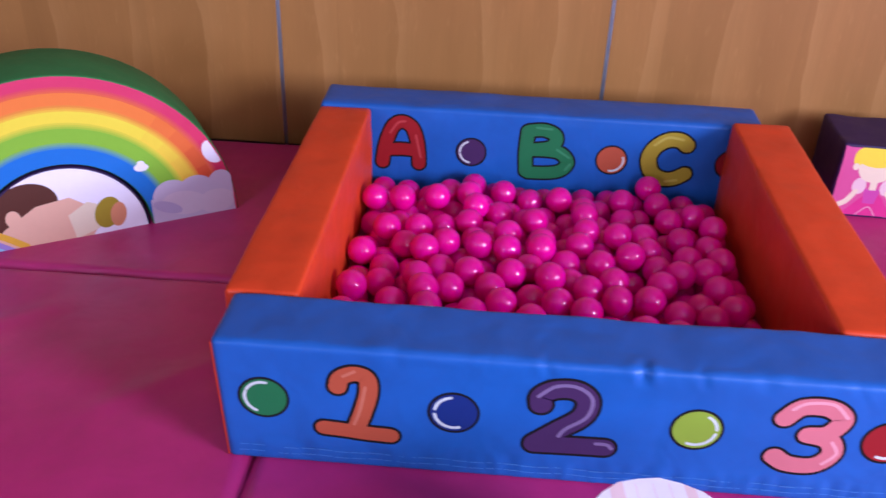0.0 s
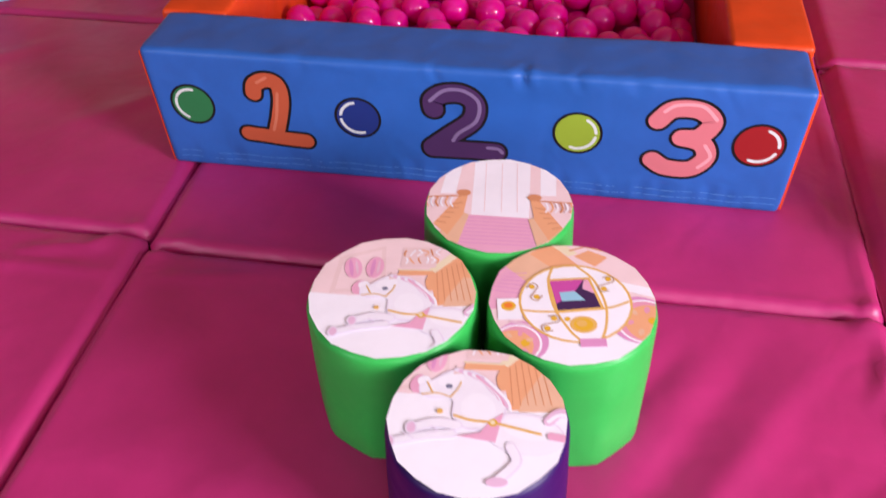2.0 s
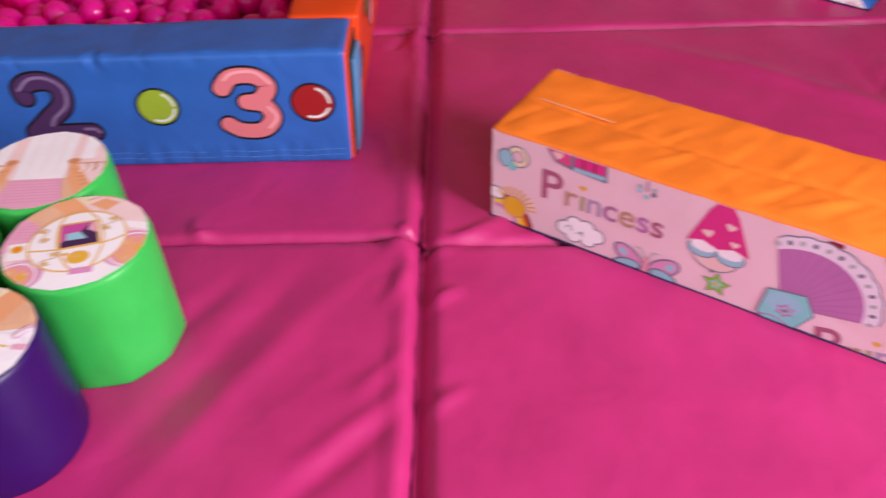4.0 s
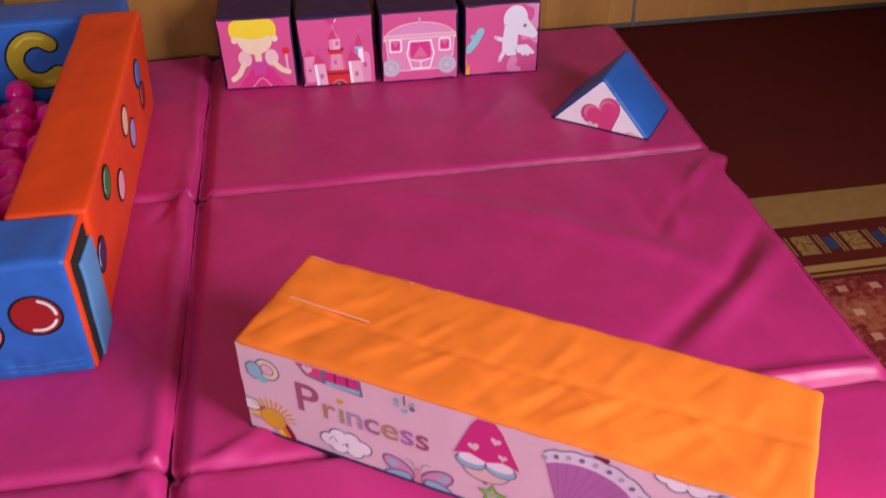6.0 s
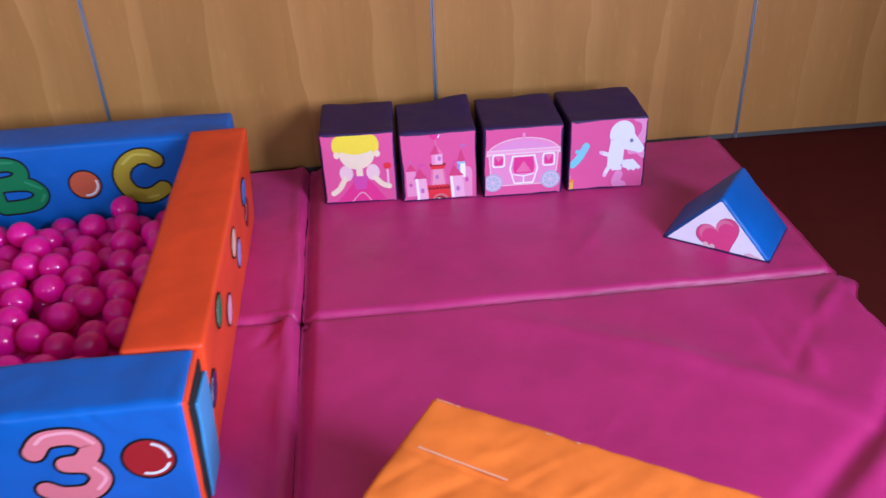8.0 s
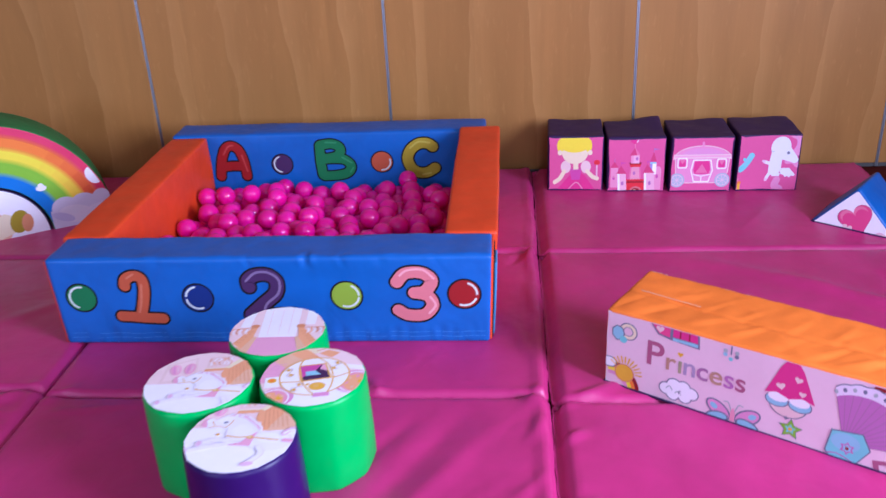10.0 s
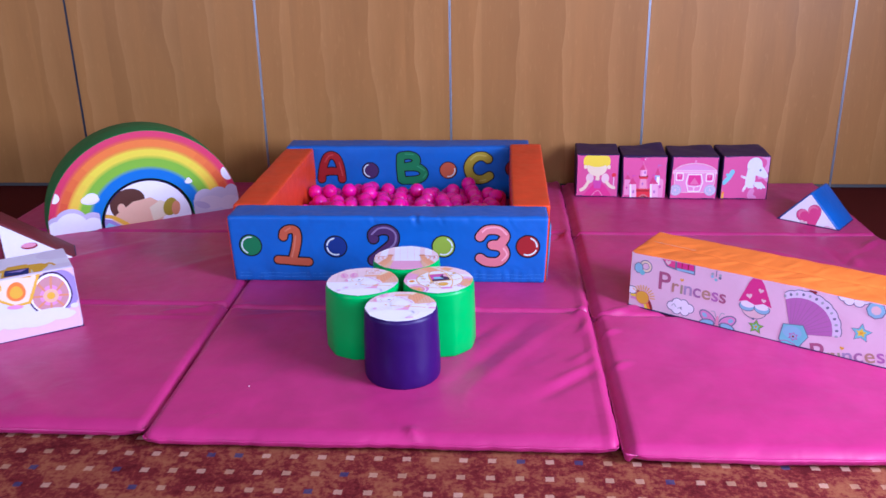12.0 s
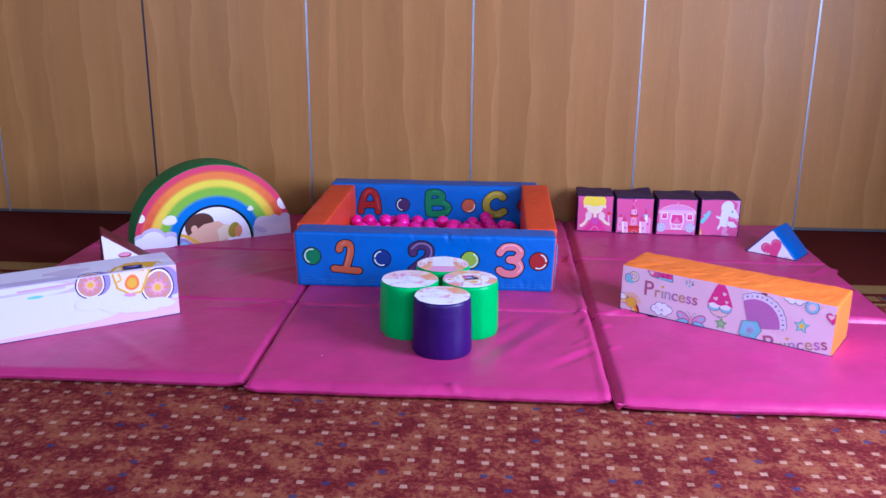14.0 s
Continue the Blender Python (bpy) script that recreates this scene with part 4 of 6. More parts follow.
def steed_print():
    """A pale pony shape with plumes, mane and harness before a pink hall with an apricot stair, over white."""
    s = [(rect(-0.14, -0.14, 0.14, 0.14), "white"), (rect(-0.14, 0.0, 0.14, 0.14), "petal"), ([(-0.088, 0.004), (-0.078, 0.078), (-0.012, 0.098), (-0.010, 0.010)], "blush"), ([(-0.080, 0.012), (-0.072, 0.072), (-0.018, 0.090), (-0.016, 0.014)], "petal"), (stroke([(-0.12, 0.004), (-0.06, -0.004)], 0.008), "white")]
    s += [([(0.052, 0.044), (0.092, 0.076), (0.135, 0.050), (0.135, -0.020), (0.060, -0.024)], "apricot"), ([(0.075, -0.010), (0.100, 0.030), (0.135, 0.020), (0.135, -0.026), (0.070, -0.026)], "peach"), ([(0.050, 0.046), (0.060, 0.040), (0.100, 0.078), (0.088, 0.084)], "cream")]
    s += [(stroke([(0.062 + 0.007 * k, 0.040 + 0.004 * k), (0.064 + 0.009 * k, -0.016)], 0.0012, False), "terracotta") for k in range(6)]
    s += [([(0.010, 0.052), (0.014, 0.094), (0.070, 0.090), (0.060, 0.050)], "blush")]
    s += [(stroke([(0.018 + 0.009 * (k % 6) + 0.003 * math.sin(7 * k), 0.060 + 0.016 * (k // 6)), (0.020 + 0.009 * (k % 6) + 0.004 * math.sin(5 * k), 0.066 + 0.016 * (k // 6)), (0.018 + 0.009 * (k % 6) + 0.004 * math.sin(11 * k), 0.071 + 0.016 * (k // 6))], 0.0024), ("white", "terracotta", "apricot")[(k * 5 + k // 4) % 3]) for k in range(12)]
    s += [([(0.006, 0.036), (0.010, 0.048), (0.056, 0.044), (0.056, 0.034)], "apricot"), (stroke([(0.008, 0.047), (0.054, 0.044)], 0.0025, False), "cream"), (ell(0.054, 0.020, 0.008, 0.016), "apricot")]
    for cx, turn in ((-0.057, 8), (-0.026, -6)):
        s += [(ell(cx, 0.053, 0.0125, 0.0215, turn), "candy"), (ell(cx - 0.003, 0.053, 0.003, 0.017, turn), "orchid"), (ell(cx + 0.005, 0.054, 0.002, 0.014, turn), "pale_pink")]
    s += [(ell(-0.046, 0.014, 0.010, 0.014, -20), "candy"), (ell(-0.040, 0.018, 0.008, 0.008), "white")]
    # body, chest and head
    s += [(ell(0.076, -0.056, 0.046, 0.028, -10), "coat_shade"), (ell(0.076, -0.057, 0.0445, 0.0265, -10), "coat"), (ell(0.082, -0.050, 0.030, 0.015, -10), "white")]
    chest = [(-0.028, 0.020), (-0.008, 0.033), (0.020, 0.031), (0.046, 0.008), (0.055, -0.020), (0.050, -0.038), (0.030, -0.050), (0.008, -0.048), (-0.005, -0.032), (-0.004, -0.012), (-0.014, -0.005), (-0.030, -0.006), (-0.043, 0.000), (-0.045, 0.010)]
    s += [(stroke(chest, 0.0022, True, True), "coat_shade"), ([[(0.0, 0.0)] + [chest[k], chest[(k + 1) % len(chest)]] for k in range(len(chest))], "coat"), (ell(0.024, -0.022, 0.020, 0.022, 15), "white"), (ell(-0.008, 0.019, 0.016, 0.009, 15), "white"), ([(-0.006, 0.028), (-0.001, 0.042), (0.007, 0.029)], "blush")]
    # flying mane
    s += [(stroke([(-0.002 + 0.005 * k, 0.035 - 0.002 * k), (0.022 + 0.005 * k, 0.026 - 0.005 * k), (0.040 + 0.003 * k, 0.004 - 0.004 * k)], 0.0056 - 0.0003 * k), ink) for k, ink in enumerate(("coat_shade", "mane", "white", "mane", "coat", "candy", "mane", "white"))]
    # eye, harness and jewel
    s += [(ell(-0.010, 0.010, 0.0042, 0.0032), "slate"), (stroke([(-0.042, -0.002), (-0.024, 0.0), (-0.008, -0.006)], 0.0018), "pale_gold"), (stroke([(-0.008, -0.005), (0.000, 0.006), (0.004, 0.016)], 0.0018), "pale_gold"), (stroke([(-0.036, 0.016), (-0.030, 0.002)], 0.0018), "pale_gold")]
    s += [([(0.053, -0.028), (0.043, -0.068), (0.000, -0.060), (0.026, -0.055), (0.037, -0.040)], "candy"), (stroke([(-0.003, -0.032), (0.018, -0.039), (0.041, -0.042), (0.094, -0.057)], 0.0036), "pale_gold"), (ell(0.041, -0.042, 0.0052), "gold"), (ell(0.0405, -0.0415, 0.003), "cream"), (ell(-0.020, -0.026, 0.0036), "pale_gold")]
    # folded forelegs with pale hooves
    for line, wide in (([(0.000, -0.046), (-0.026, -0.042), (-0.048, -0.049)], 0.013), ([(-0.006, -0.057), (-0.038, -0.060), (-0.072, -0.068)], 0.011)):
        s += [(stroke(line, wide), "coat_shade"), (stroke(line, wide - 0.0025), "coat"), (ell(line[-1][0] - 0.004, line[-1][1], 0.007, 0.009), "coat_shade"), (ell(line[-1][0] - 0.004, line[-1][1], 0.005, 0.007), "mane")]
    s += [(stroke([(-0.030, -0.046), (-0.022, -0.054), (-0.034, -0.058)], 0.0016), "coat_shade"), (stroke([(-0.060, -0.056), (-0.048, -0.064)], 0.0016), "coat_shade")]
    # hind leg and tail
    s += [(stroke([(0.060, -0.074), (0.066, -0.094), (0.046, -0.116)], 0.012), "coat_shade"), (stroke([(0.060, -0.074), (0.065, -0.093), (0.047, -0.114)], 0.009), "coat"), (ell(0.044, -0.119, 0.012, 0.006), "mane")]
    s += [(stroke([(0.104, -0.040), (0.118, -0.028), (0.135, -0.034)], 0.012), "mane"), (stroke([(0.104, -0.040), (0.118, -0.031), (0.135, -0.037)], 0.005), "white"), (stroke([(0.106, -0.060), (0.135, -0.066)], 0.010), "candy")]
    return s


def coach_print():
    """A gold-ribbed oval coach with wheels and a lantern, before a stair."""
    s = [(rect(-0.12, -0.12, 0.12, 0.12), "petal"), (rect(-0.12, -0.12, 0.12, -0.055), "white"), ([(-0.12, 0.028), (-0.082, 0.080), (-0.058, 0.047), (-0.064, -0.008), (-0.12, -0.012)], "candy"), ([(-0.09, 0.075), (-0.045, 0.12), (-0.015, 0.072), (-0.060, 0.040)], "peach"), ([(-0.050, 0.095), (-0.022, 0.12), (0.016, 0.070), (-0.022, 0.066)], "apricot"), ([(-0.018, 0.112), (-0.004, 0.12), (0.018, 0.094), (0.004, 0.088)], "cream"),
         ([(0.012, 0.088), (0.034, 0.100), (0.060, 0.084), (0.040, 0.066)], "apricot"), ([(0.066, 0.036), (0.12, 0.018), (0.12, 0.000), (0.072, 0.018)], "white"), (stroke([(0.008, 0.100), (0.030, 0.108), (0.060, 0.096)], 0.003, False), "terracotta")]
    s += [(stroke([(-0.112 + 0.006 * k, 0.026 + 0.006 * k), (-0.068 + 0.002 * k, 0.016 + 0.008 * k)], 0.0014, False), "orchid") for k in range(6)]
    for cx, cy, r in ((-0.079, -0.073, 0.031), (0.092, -0.040, 0.038)):
        side = math.copysign(0.006, cx)
        s += [(ell(cx - side, cy + 0.003, r + 0.004), "orchid"), (ell(cx, cy, r + 0.001), "white"), (ell(cx, cy, r - 0.002), "rose"), (ell(cx + side, cy - 0.004, r * 0.86), "apricot"), (ell(cx + 0.010, cy, 0.006), "gold")]
        s += [(ell(cx + r * 0.55 * math.cos(a), cy + r * 0.55 * math.sin(a), r * 0.16, r * 0.10, 57 * a), ink) for a, ink in ((0.3, "peach"), (1.3, "rose"), (2.2, "peach"), (3.2, "rose"), (4.3, "peach"), (5.3, "rose"))]
    s += [(rect(-0.102, -0.032, -0.070, 0.007), "white"), (ell(-0.087, -0.007, 0.010, 0.009), "gold"), (ell(-0.087, -0.006, 0.006, 0.005), "sun_orange"), (stroke([(-0.085, -0.036), (-0.060, -0.044)], 0.004), "pale_pink")]
    s += [(ell(0.004, -0.003, 0.077, 0.073), "pale_gold"), (ell(0.004, -0.003, 0.0735, 0.0695), "white")]
    s += [(stroke(l, 0.0036), "pale_gold") for l in ([(-0.020, 0.066), (-0.029, 0.038), (-0.026, -0.010), (-0.010, -0.052), (0.002, -0.070)], [(0.014, 0.066), (0.034, 0.038), (0.044, -0.008), (0.040, -0.045), (0.032, -0.068)], [(-0.068, -0.016), (-0.045, -0.019), (-0.024, -0.020)], [(0.042, -0.016), (0.058, -0.012), (0.076, -0.004)])]
    s += [([(-0.031, 0.042), (0.029, 0.044), (0.042, -0.018), (-0.025, -0.023)], "pale_gold"), ([(-0.027, 0.038), (0.026, 0.040), (0.037, -0.013), (-0.021, -0.018)], "grape"), ([(-0.027, 0.038), (0.020, 0.040), (0.006, 0.018), (-0.022, -0.006)], "magenta"), ([(0.020, 0.038), (0.026, 0.040), (0.032, 0.012), (0.016, 0.022)], "candy"), ([(-0.016, 0.016), (0.005, 0.018), (0.018, 0.0), (-0.014, -0.001)], "sky")]
    s += [(ell(0.010, -0.044, 0.018, 0.015), "pale_gold"), (ell(0.010, -0.044, 0.013, 0.011), "gold"), (ell(0.008, -0.042, 0.007, 0.006), "pale_gold"), (rect(0.002, -0.083, 0.036, -0.069), "orchid"), (ell(-0.010, -0.034, 0.004), "gold")]
    for cx, cz, lean in ((-0.050, 0.018, -0.25), (0.050, 0.030, 0.45), (-0.033, -0.041, 0.55)):
        c, w = math.cos(lean), math.sin(lean)
        turn = lambda px, pz: (cx + c * px + w * pz, cz - w * px + c * pz)
        s += [(stroke([turn(*p) for p in ((-0.008, 0.010), (0.002, 0.017), (0.008, 0.009), (0.0, 0.0), (-0.008, -0.009), (-0.002, -0.017), (0.008, -0.010))], 0.0018), "tan_ink"), (ell(*turn(0.0, 0.010), 0.0042), "gold"), (ell(*turn(0.0, -0.010), 0.0042), "gold")]
    return s


def round_block(x, y, turn, material, r, h, shapes, label, seed):
    ob = thing("round_block", pose(x, y, MAT_Z - 0.002, 0, 0, turn), label, "soft block", "round soft-play blocks")
    part("drum", cylinder_bm(r, h, seed, 24 if seed == 4 else 10), material, ob)
    rim = [(rr * math.cos(2 * math.pi * k / 22), rr * math.sin(2 * math.pi * k / 22)) for k in range(22) for rr in [(r - 0.0035) * (1 + 0.010 * math.sin(k * 2.7 + seed))]]
    ink_print("printed_lid", [(rim, "white")] + shapes, face_frame((0, 0, h), (1, 0, 0), (0, 1, 0)), ob, fence=rim, lift=0.0012, label="white cloth lid with a pastel storybook print")
    return ob


round_block(0.108, -0.308, 6, M["green"], 0.116, 0.226, hall_print(), "bright green padded drum with a printed staircase lid", 1)
round_block(-0.014, -0.522, 10, M["green"], 0.119, 0.226, steed_print(), "bright green padded drum with a pale pink printed lid", 2)
round_block(0.232, -0.500, 10, M["green"], 0.116, 0.226, coach_print(), "bright green padded drum with a printed coach lid", 3)
round_block(0.132, -0.712, 8, M["purple"], 0.112, 0.226, [(moved(shape, -0.024, 0.038, 1.05, 0), ink) for shape, ink in steed_print()], "dark violet padded drum with a pale pink printed lid", 4)


# ---- the rainbow arch and the half-round block inside it ----
RAINBOW = pose(-1.233, 0.7135, MAT_Z - 0.002, 0, 0, 31.0)
R_OUT, R_IN, R_DEEP = 0.442, 0.212, 0.218
arch = thing("rainbow_arch", RAINBOW, "padded rainbow arch with printed coloured bands and green sides", "soft block")
outline = ell(0, 0, R_OUT, R_OUT, 0, 0, 180, 48) + ell(0, 0, R_IN, R_IN, 0, 0, 180, 32)[::-1]
part("arch_body", prism(outline, R_DEEP, 0.005), M["dark_green"], arch, "dark green fabric sides")
face = face_frame((0, 0, 0), (1, 0, 0), (0, 0, 1))
bands = [(0.439, 0.406, "pink", "pink_band"), (0.406, 0.360, "sun_orange", "orange_band"), (0.360, 0.316, "yellow", "yellow_band"), (0.316, 0.264, "grass", "green_band"), (0.264, 0.215, "royal", "blue_band")]
for ro, ri, ink, name in bands:
    quads = []
    for k in range(40):
        t0, t1 = math.pi * k / 40, math.pi * (k + 1) / 40
        quads.append([(ro * math.cos(t0), ro * math.sin(t0)), (ro * math.cos(t1), ro * math.sin(t1)), (ri * math.cos(t1), ri * math.sin(t1)), (ri * math.cos(t0), ri * math.sin(t0))])
    shapes = [(quads, ink)]
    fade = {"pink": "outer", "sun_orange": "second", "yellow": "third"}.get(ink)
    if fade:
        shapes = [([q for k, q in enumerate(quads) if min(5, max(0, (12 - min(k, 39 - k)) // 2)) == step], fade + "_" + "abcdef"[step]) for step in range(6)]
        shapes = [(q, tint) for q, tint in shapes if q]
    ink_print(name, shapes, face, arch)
# the bands' dyes run into one another
for ro, bleed in ((0.406, "bleed_outer"), (0.360, "bleed_second"), (0.316, "bleed_third"), (0.264, "bleed_fourth")):
    rings = []
    for step in range(3):
        hi, lo = ro + 0.0075 - 0.005 * step, ro + 0.0025 - 0.005 * step
        rings.append(([[(hi * math.cos(math.pi * k / 40), hi * math.sin(math.pi * k / 40)), (hi * math.cos(math.pi * (k + 1) / 40), hi * math.sin(math.pi * (k + 1) / 40)),
                        (lo * math.cos(math.pi * (k + 1) / 40), lo * math.sin(math.pi * (k + 1) / 40)), (lo * math.cos(math.pi * k / 40), lo * math.sin(math.pi * k / 40))] for k in range(40)], bleed + "_" + "abc"[step]))
    ink_print("blended_edge", rings, face, arch, lift=0.0012, label="soft blend between two coloured bands")
ink_print("cloud_print", [(ell(-0.40, 0.04, 0.048, 0.052), "lilac"), (ell(-0.34, 0.045, 0.075, 0.075), "lilac"), (ell(-0.25, 0.04, 0.055, 0.050), "lilac"),
                          (rect(-0.437, 0.0, -0.215, 0.045), "white"), (ell(-0.34, 0.030, 0.070, 0.070), "white"), (ell(-0.405, 0.025, 0.040, 0.045), "white"), (ell(-0.25, 0.02, 0.045, 0.045), "white")],
          face, arch, fence=rect(-0.4345, 0.002, -0.214, 0.3), lift=0.0018)
for cloud_shapes in ([(ell(-0.245, 0.148, 0.040, 0.022), "haze"), (ell(-0.238, 0.158, 0.030, 0.022), "white"), (ell(-0.260, 0.150, 0.022, 0.016), "white")], [(ell(-0.394, 0.178, 0.022, 0.024), "white")]):
    ink_print("cloud_print", cloud_shapes, face, arch, fence=ell(0, 0, 0.436, 0.436, 0, 0, 360, 64), lift=0.0018)
ink_print("cloud_print", [(rect(0.213, 0.0, 0.44, 0.075), "cloud_grey"), (ell(0.27, 0.075, 0.050, 0.048), "cloud_grey"), (ell(0.335, 0.080, 0.050, 0.045), "cloud_grey"), (ell(0.400, 0.090, 0.034, 0.040), "cloud_grey"),
                          (ell(0.30, 0.050, 0.060, 0.035, -10), "cloud_light"), (ell(0.385, 0.040, 0.050, 0.035), "cloud_light"), (ell(0.255, 0.045, 0.040, 0.016, -25), "cloud_shade")],
          face, arch, fence=[(0.2145, 0.002), (0.4345, 0.002), (0.428, 0.13), (0.2145, 0.2)], lift=0.0018)
for dot_shapes in ([(ell(0.388, 0.186, 0.026, 0.036, 25), "white")], [(ell(0.203, 0.172, 0.018, 0.011), "white"), (ell(0.203, 0.181, 0.010, 0.010), "white")]):
    ink_print("dot_print", dot_shapes, face, arch, fence=ell(0, 0, 0.436, 0.436, 0, 0, 360, 64), lift=0.0018)

half = thing("half_round_block", RAINBOW @ pose(0, 0.004, 0), "half-round padded block with a pale printed front, filling the rainbow arch", "soft block")
part("half_body", prism(ell(0, 0, R_IN - 0.007, R_IN - 0.007, 0, 0, 180, 32), R_DEEP - 0.004, 0.006), M["plum"], half, "dark fabric sides")
fence = ell(0, 0.002, R_IN - 0.013, R_IN - 0.013, 0, 0, 180, 40)
ink_print("printed_front", [(rect(-0.3, 0, 0.3, 0.3), "white"), (ell(-0.08, 0.115, 0.075, 0.060, 10), "brown"), (ell(-0.125, 0.10, 0.040, 0.060), "brown"),
                            ([(-0.20, 0.0), (0.06, 0.0), (0.10, 0.06), (0.02, 0.12), (-0.06, 0.11), (-0.14, 0.06)], "peach"), (ell(-0.115, 0.085, 0.018, 0.024), "peach"),
                            ([(0.02, 0.0), (0.08, 0.02), (0.12, 0.07), (0.06, 0.10), (0.01, 0.07)], "cream"), (ell(0.105, 0.06, 0.032, 0.045, -20), "mustard"), (ell(0.13, 0.05, 0.020, 0.035, -10), "terracotta"),
                            (stroke([(-0.21, 0.062), (-0.16, 0.05), (-0.10, 0.005)], 0.018), "gold"), ([(-0.21, 0.0), (-0.12, 0.0), (-0.17, 0.04), (-0.21, 0.05)], "violet"), ([(-0.21, 0.0), (-0.14, 0.0), (-0.18, 0.025)], "sky")],
          face, half, fence=fence, label="white cloth front with flat coloured shapes")


# ---- wedges ----
def wedge(name, m, base, height, lean, depth, material, shapes, label):
    ob = thing(name, m, label, "soft block")
    part("wedge_body", prism([(0, 0), (base, 0), (lean, height)], depth, 0.011), material, ob)
    # plum strip: dark base fabric, with the contact shade at the foot painted in
    part("base_edge", soft_box(0.004, base - 0.004, -0.0035, depth - 0.01, 0.0, 0.0065, 0.002, 0.2), M["plum"], ob, "dark base fabric edge that also stands in for contact shade")
    inset = [(0.014, 0.004), (base - 0.014, 0.004), (lean + 0.003, height - 0.014), (lean - 0.003, height - 0.014)]
    ink_print("printed_end", [(inset, "white")] + shapes, face_frame((0, 0, 0), (1, 0, 0), (0, 0, 1)), ob, fence=inset, label="white cloth end with a printed motif")
    return ob


hx, hz = 0.150, 0.046
wedge("wedge_block", pose(1.709, 0.801, MAT_Z - 0.002, 0, 0, -37.3), 0.287, 0.157, 0.142, 0.205, M["blue"],
      [(heart(hx, hz, 0.0585, 30), "raspberry"), (heart(hx + 0.0005, hz, 0.0560, 30), "pink"), (heart(hx - 0.003, hz + 0.004, 0.047, 30), "pink_sheen"), (heart(hx + 0.004, hz - 0.004, 0.046, 30), "pink"),
       (ell(0.118, 0.012, 0.008), "blush"), (ell(0.135, 0.011, 0.007), "blush"), (ell(0.232, 0.004, 0.016, 0.012), "pale_pink"), (ell(0.248, 0.002, 0.014, 0.010), "blush")],
      "blue padded wedge with a pink heart on its white end")
wedge("wedge_block", pose(-1.612, 0.105, MAT_Z - 0.002, 0, 0, 28), 0.285, 0.205, 0.012, 0.175, M["maroon"],
      [(ell(0.11, 0.085, 0.032, 0.014), "crimson"), (ell(0.108, 0.088, 0.028, 0.010), "rose")],
      "maroon padded ramp wedge with a white printed end")


# ---- picture cubes ----
def castle_print():
    """A castle with pale towers and red roofs behind a red wall with a gate."""
    s = [(rect(0.180, 0.0, 0.208, 0.084), "tower_dim"), (ell(0.194, 0.084, 0.014, 0.018), "tower_dim"), (ell(0.192, 0.062, 0.005, 0.008), "magenta")]
    for x0, x1, foot, top, peak, wall, roof in ((0.014, 0.042, 0.020, 0.098, 0.122, "tower_dim", "roof_red"), (0.164, 0.188, 0.070, 0.116, 0.158, "white", "roof_red")):
        s += [(rect(x0, foot, x1, top), wall), ([(x0 - 0.002, top), (x1 + 0.002, top), ((x0 + x1) / 2, peak)], roof)]
    s += [(rect(0.164, 0.086, 0.173, 0.116), "violet"), (rect(0.164, 0.112, 0.188, 0.118), "sky"), (ell(0.026, 0.058, 0.005, 0.008), "magenta"), (rect(0.014, 0.060, 0.042, 0.064), "rose")]
    s += [([(0.082, 0.040), (0.134, 0.040), (0.126, 0.102), (0.089, 0.102)], "castle_pink"), ([(0.089, 0.044), (0.127, 0.044), (0.121, 0.100), (0.094, 0.100)], "rose"), (ell(0.104, 0.076, 0.005, 0.007), "mauve"),
          ([(0.089, 0.100), (0.126, 0.100), (0.131, 0.114), (0.084, 0.114)], "red"), ([(0.086, 0.110), (0.129, 0.110), (0.131, 0.118), (0.084, 0.118)], "crimson"), (rect(0.090, 0.114, 0.122, 0.146), "tower"), (rect(0.090, 0.114, 0.100, 0.146), "tower_dim"), (ell(0.113, 0.132, 0.005, 0.007), "mauve"),
          ([(0.085, 0.145), (0.126, 0.145), (0.104, 0.176)], "roof_red"), ([(0.112, 0.145), (0.126, 0.145), (0.104, 0.176)], "castle_pink"), (stroke([(0.104, 0.172), (0.103, 0.190)], 0.0018, False), "rose"), (heart(0.100, 0.200, 0.013, 8), "hot_pink"), ([(0.108, 0.196), (0.118, 0.209), (0.112, 0.194)], "white")]
    s += [(rect(0.070, 0.0, 0.148, 0.046), "red"), (rect(0.070, 0.038, 0.148, 0.050), "crimson")]
    s += [(ell(0.076 + 0.011 * k, 0.048, 0.005, 0.005), "red") for k in range(7)]
    s += [(ell(0.112, 0.002, 0.024, 0.022), "salmon"), (ell(0.112, 0.0, 0.018, 0.017), "crimson"), (ell(0.108, 0.002, 0.008, 0.009), "cream")]
    for x0, x1, top, peak, px in ((0.040, 0.072, 0.074, 0.106, 0.053), (0.142, 0.180, 0.076, 0.110, 0.153)):
        s += [([(x0 + 0.004, 0.0), (x1 + 0.006, 0.0), (x1, top), (x0, top)], "tower"), ([(x0 + 0.004, 0.0), (x0 + 0.013, 0.0), (x0 + 0.008, top), (x0, top)], "white"), ([(x0 - 0.004, top), (x1 + 0.003, top), (px, peak)], "roof_red"), (ell((x0 + x1) / 2 + 0.004, 0.036, 0.0055, 0.008), "mauve"), (stroke([(px, peak), (px, peak + 0.014)], 0.0016, False), "magenta"), ([(px, peak + 0.006), (px + 0.022, peak + 0.011), (px, peak + 0.014)], "magenta")]
    s += [(stroke([(0.176, 0.156), (0.176, 0.170)], 0.0016, False), "mauve"), ([(0.176, 0.163), (0.200, 0.168), (0.176, 0.172)], "mauve"), (stroke([(0.028, 0.120), (0.028, 0.132)], 0.0016, False), "violet")]
    return s


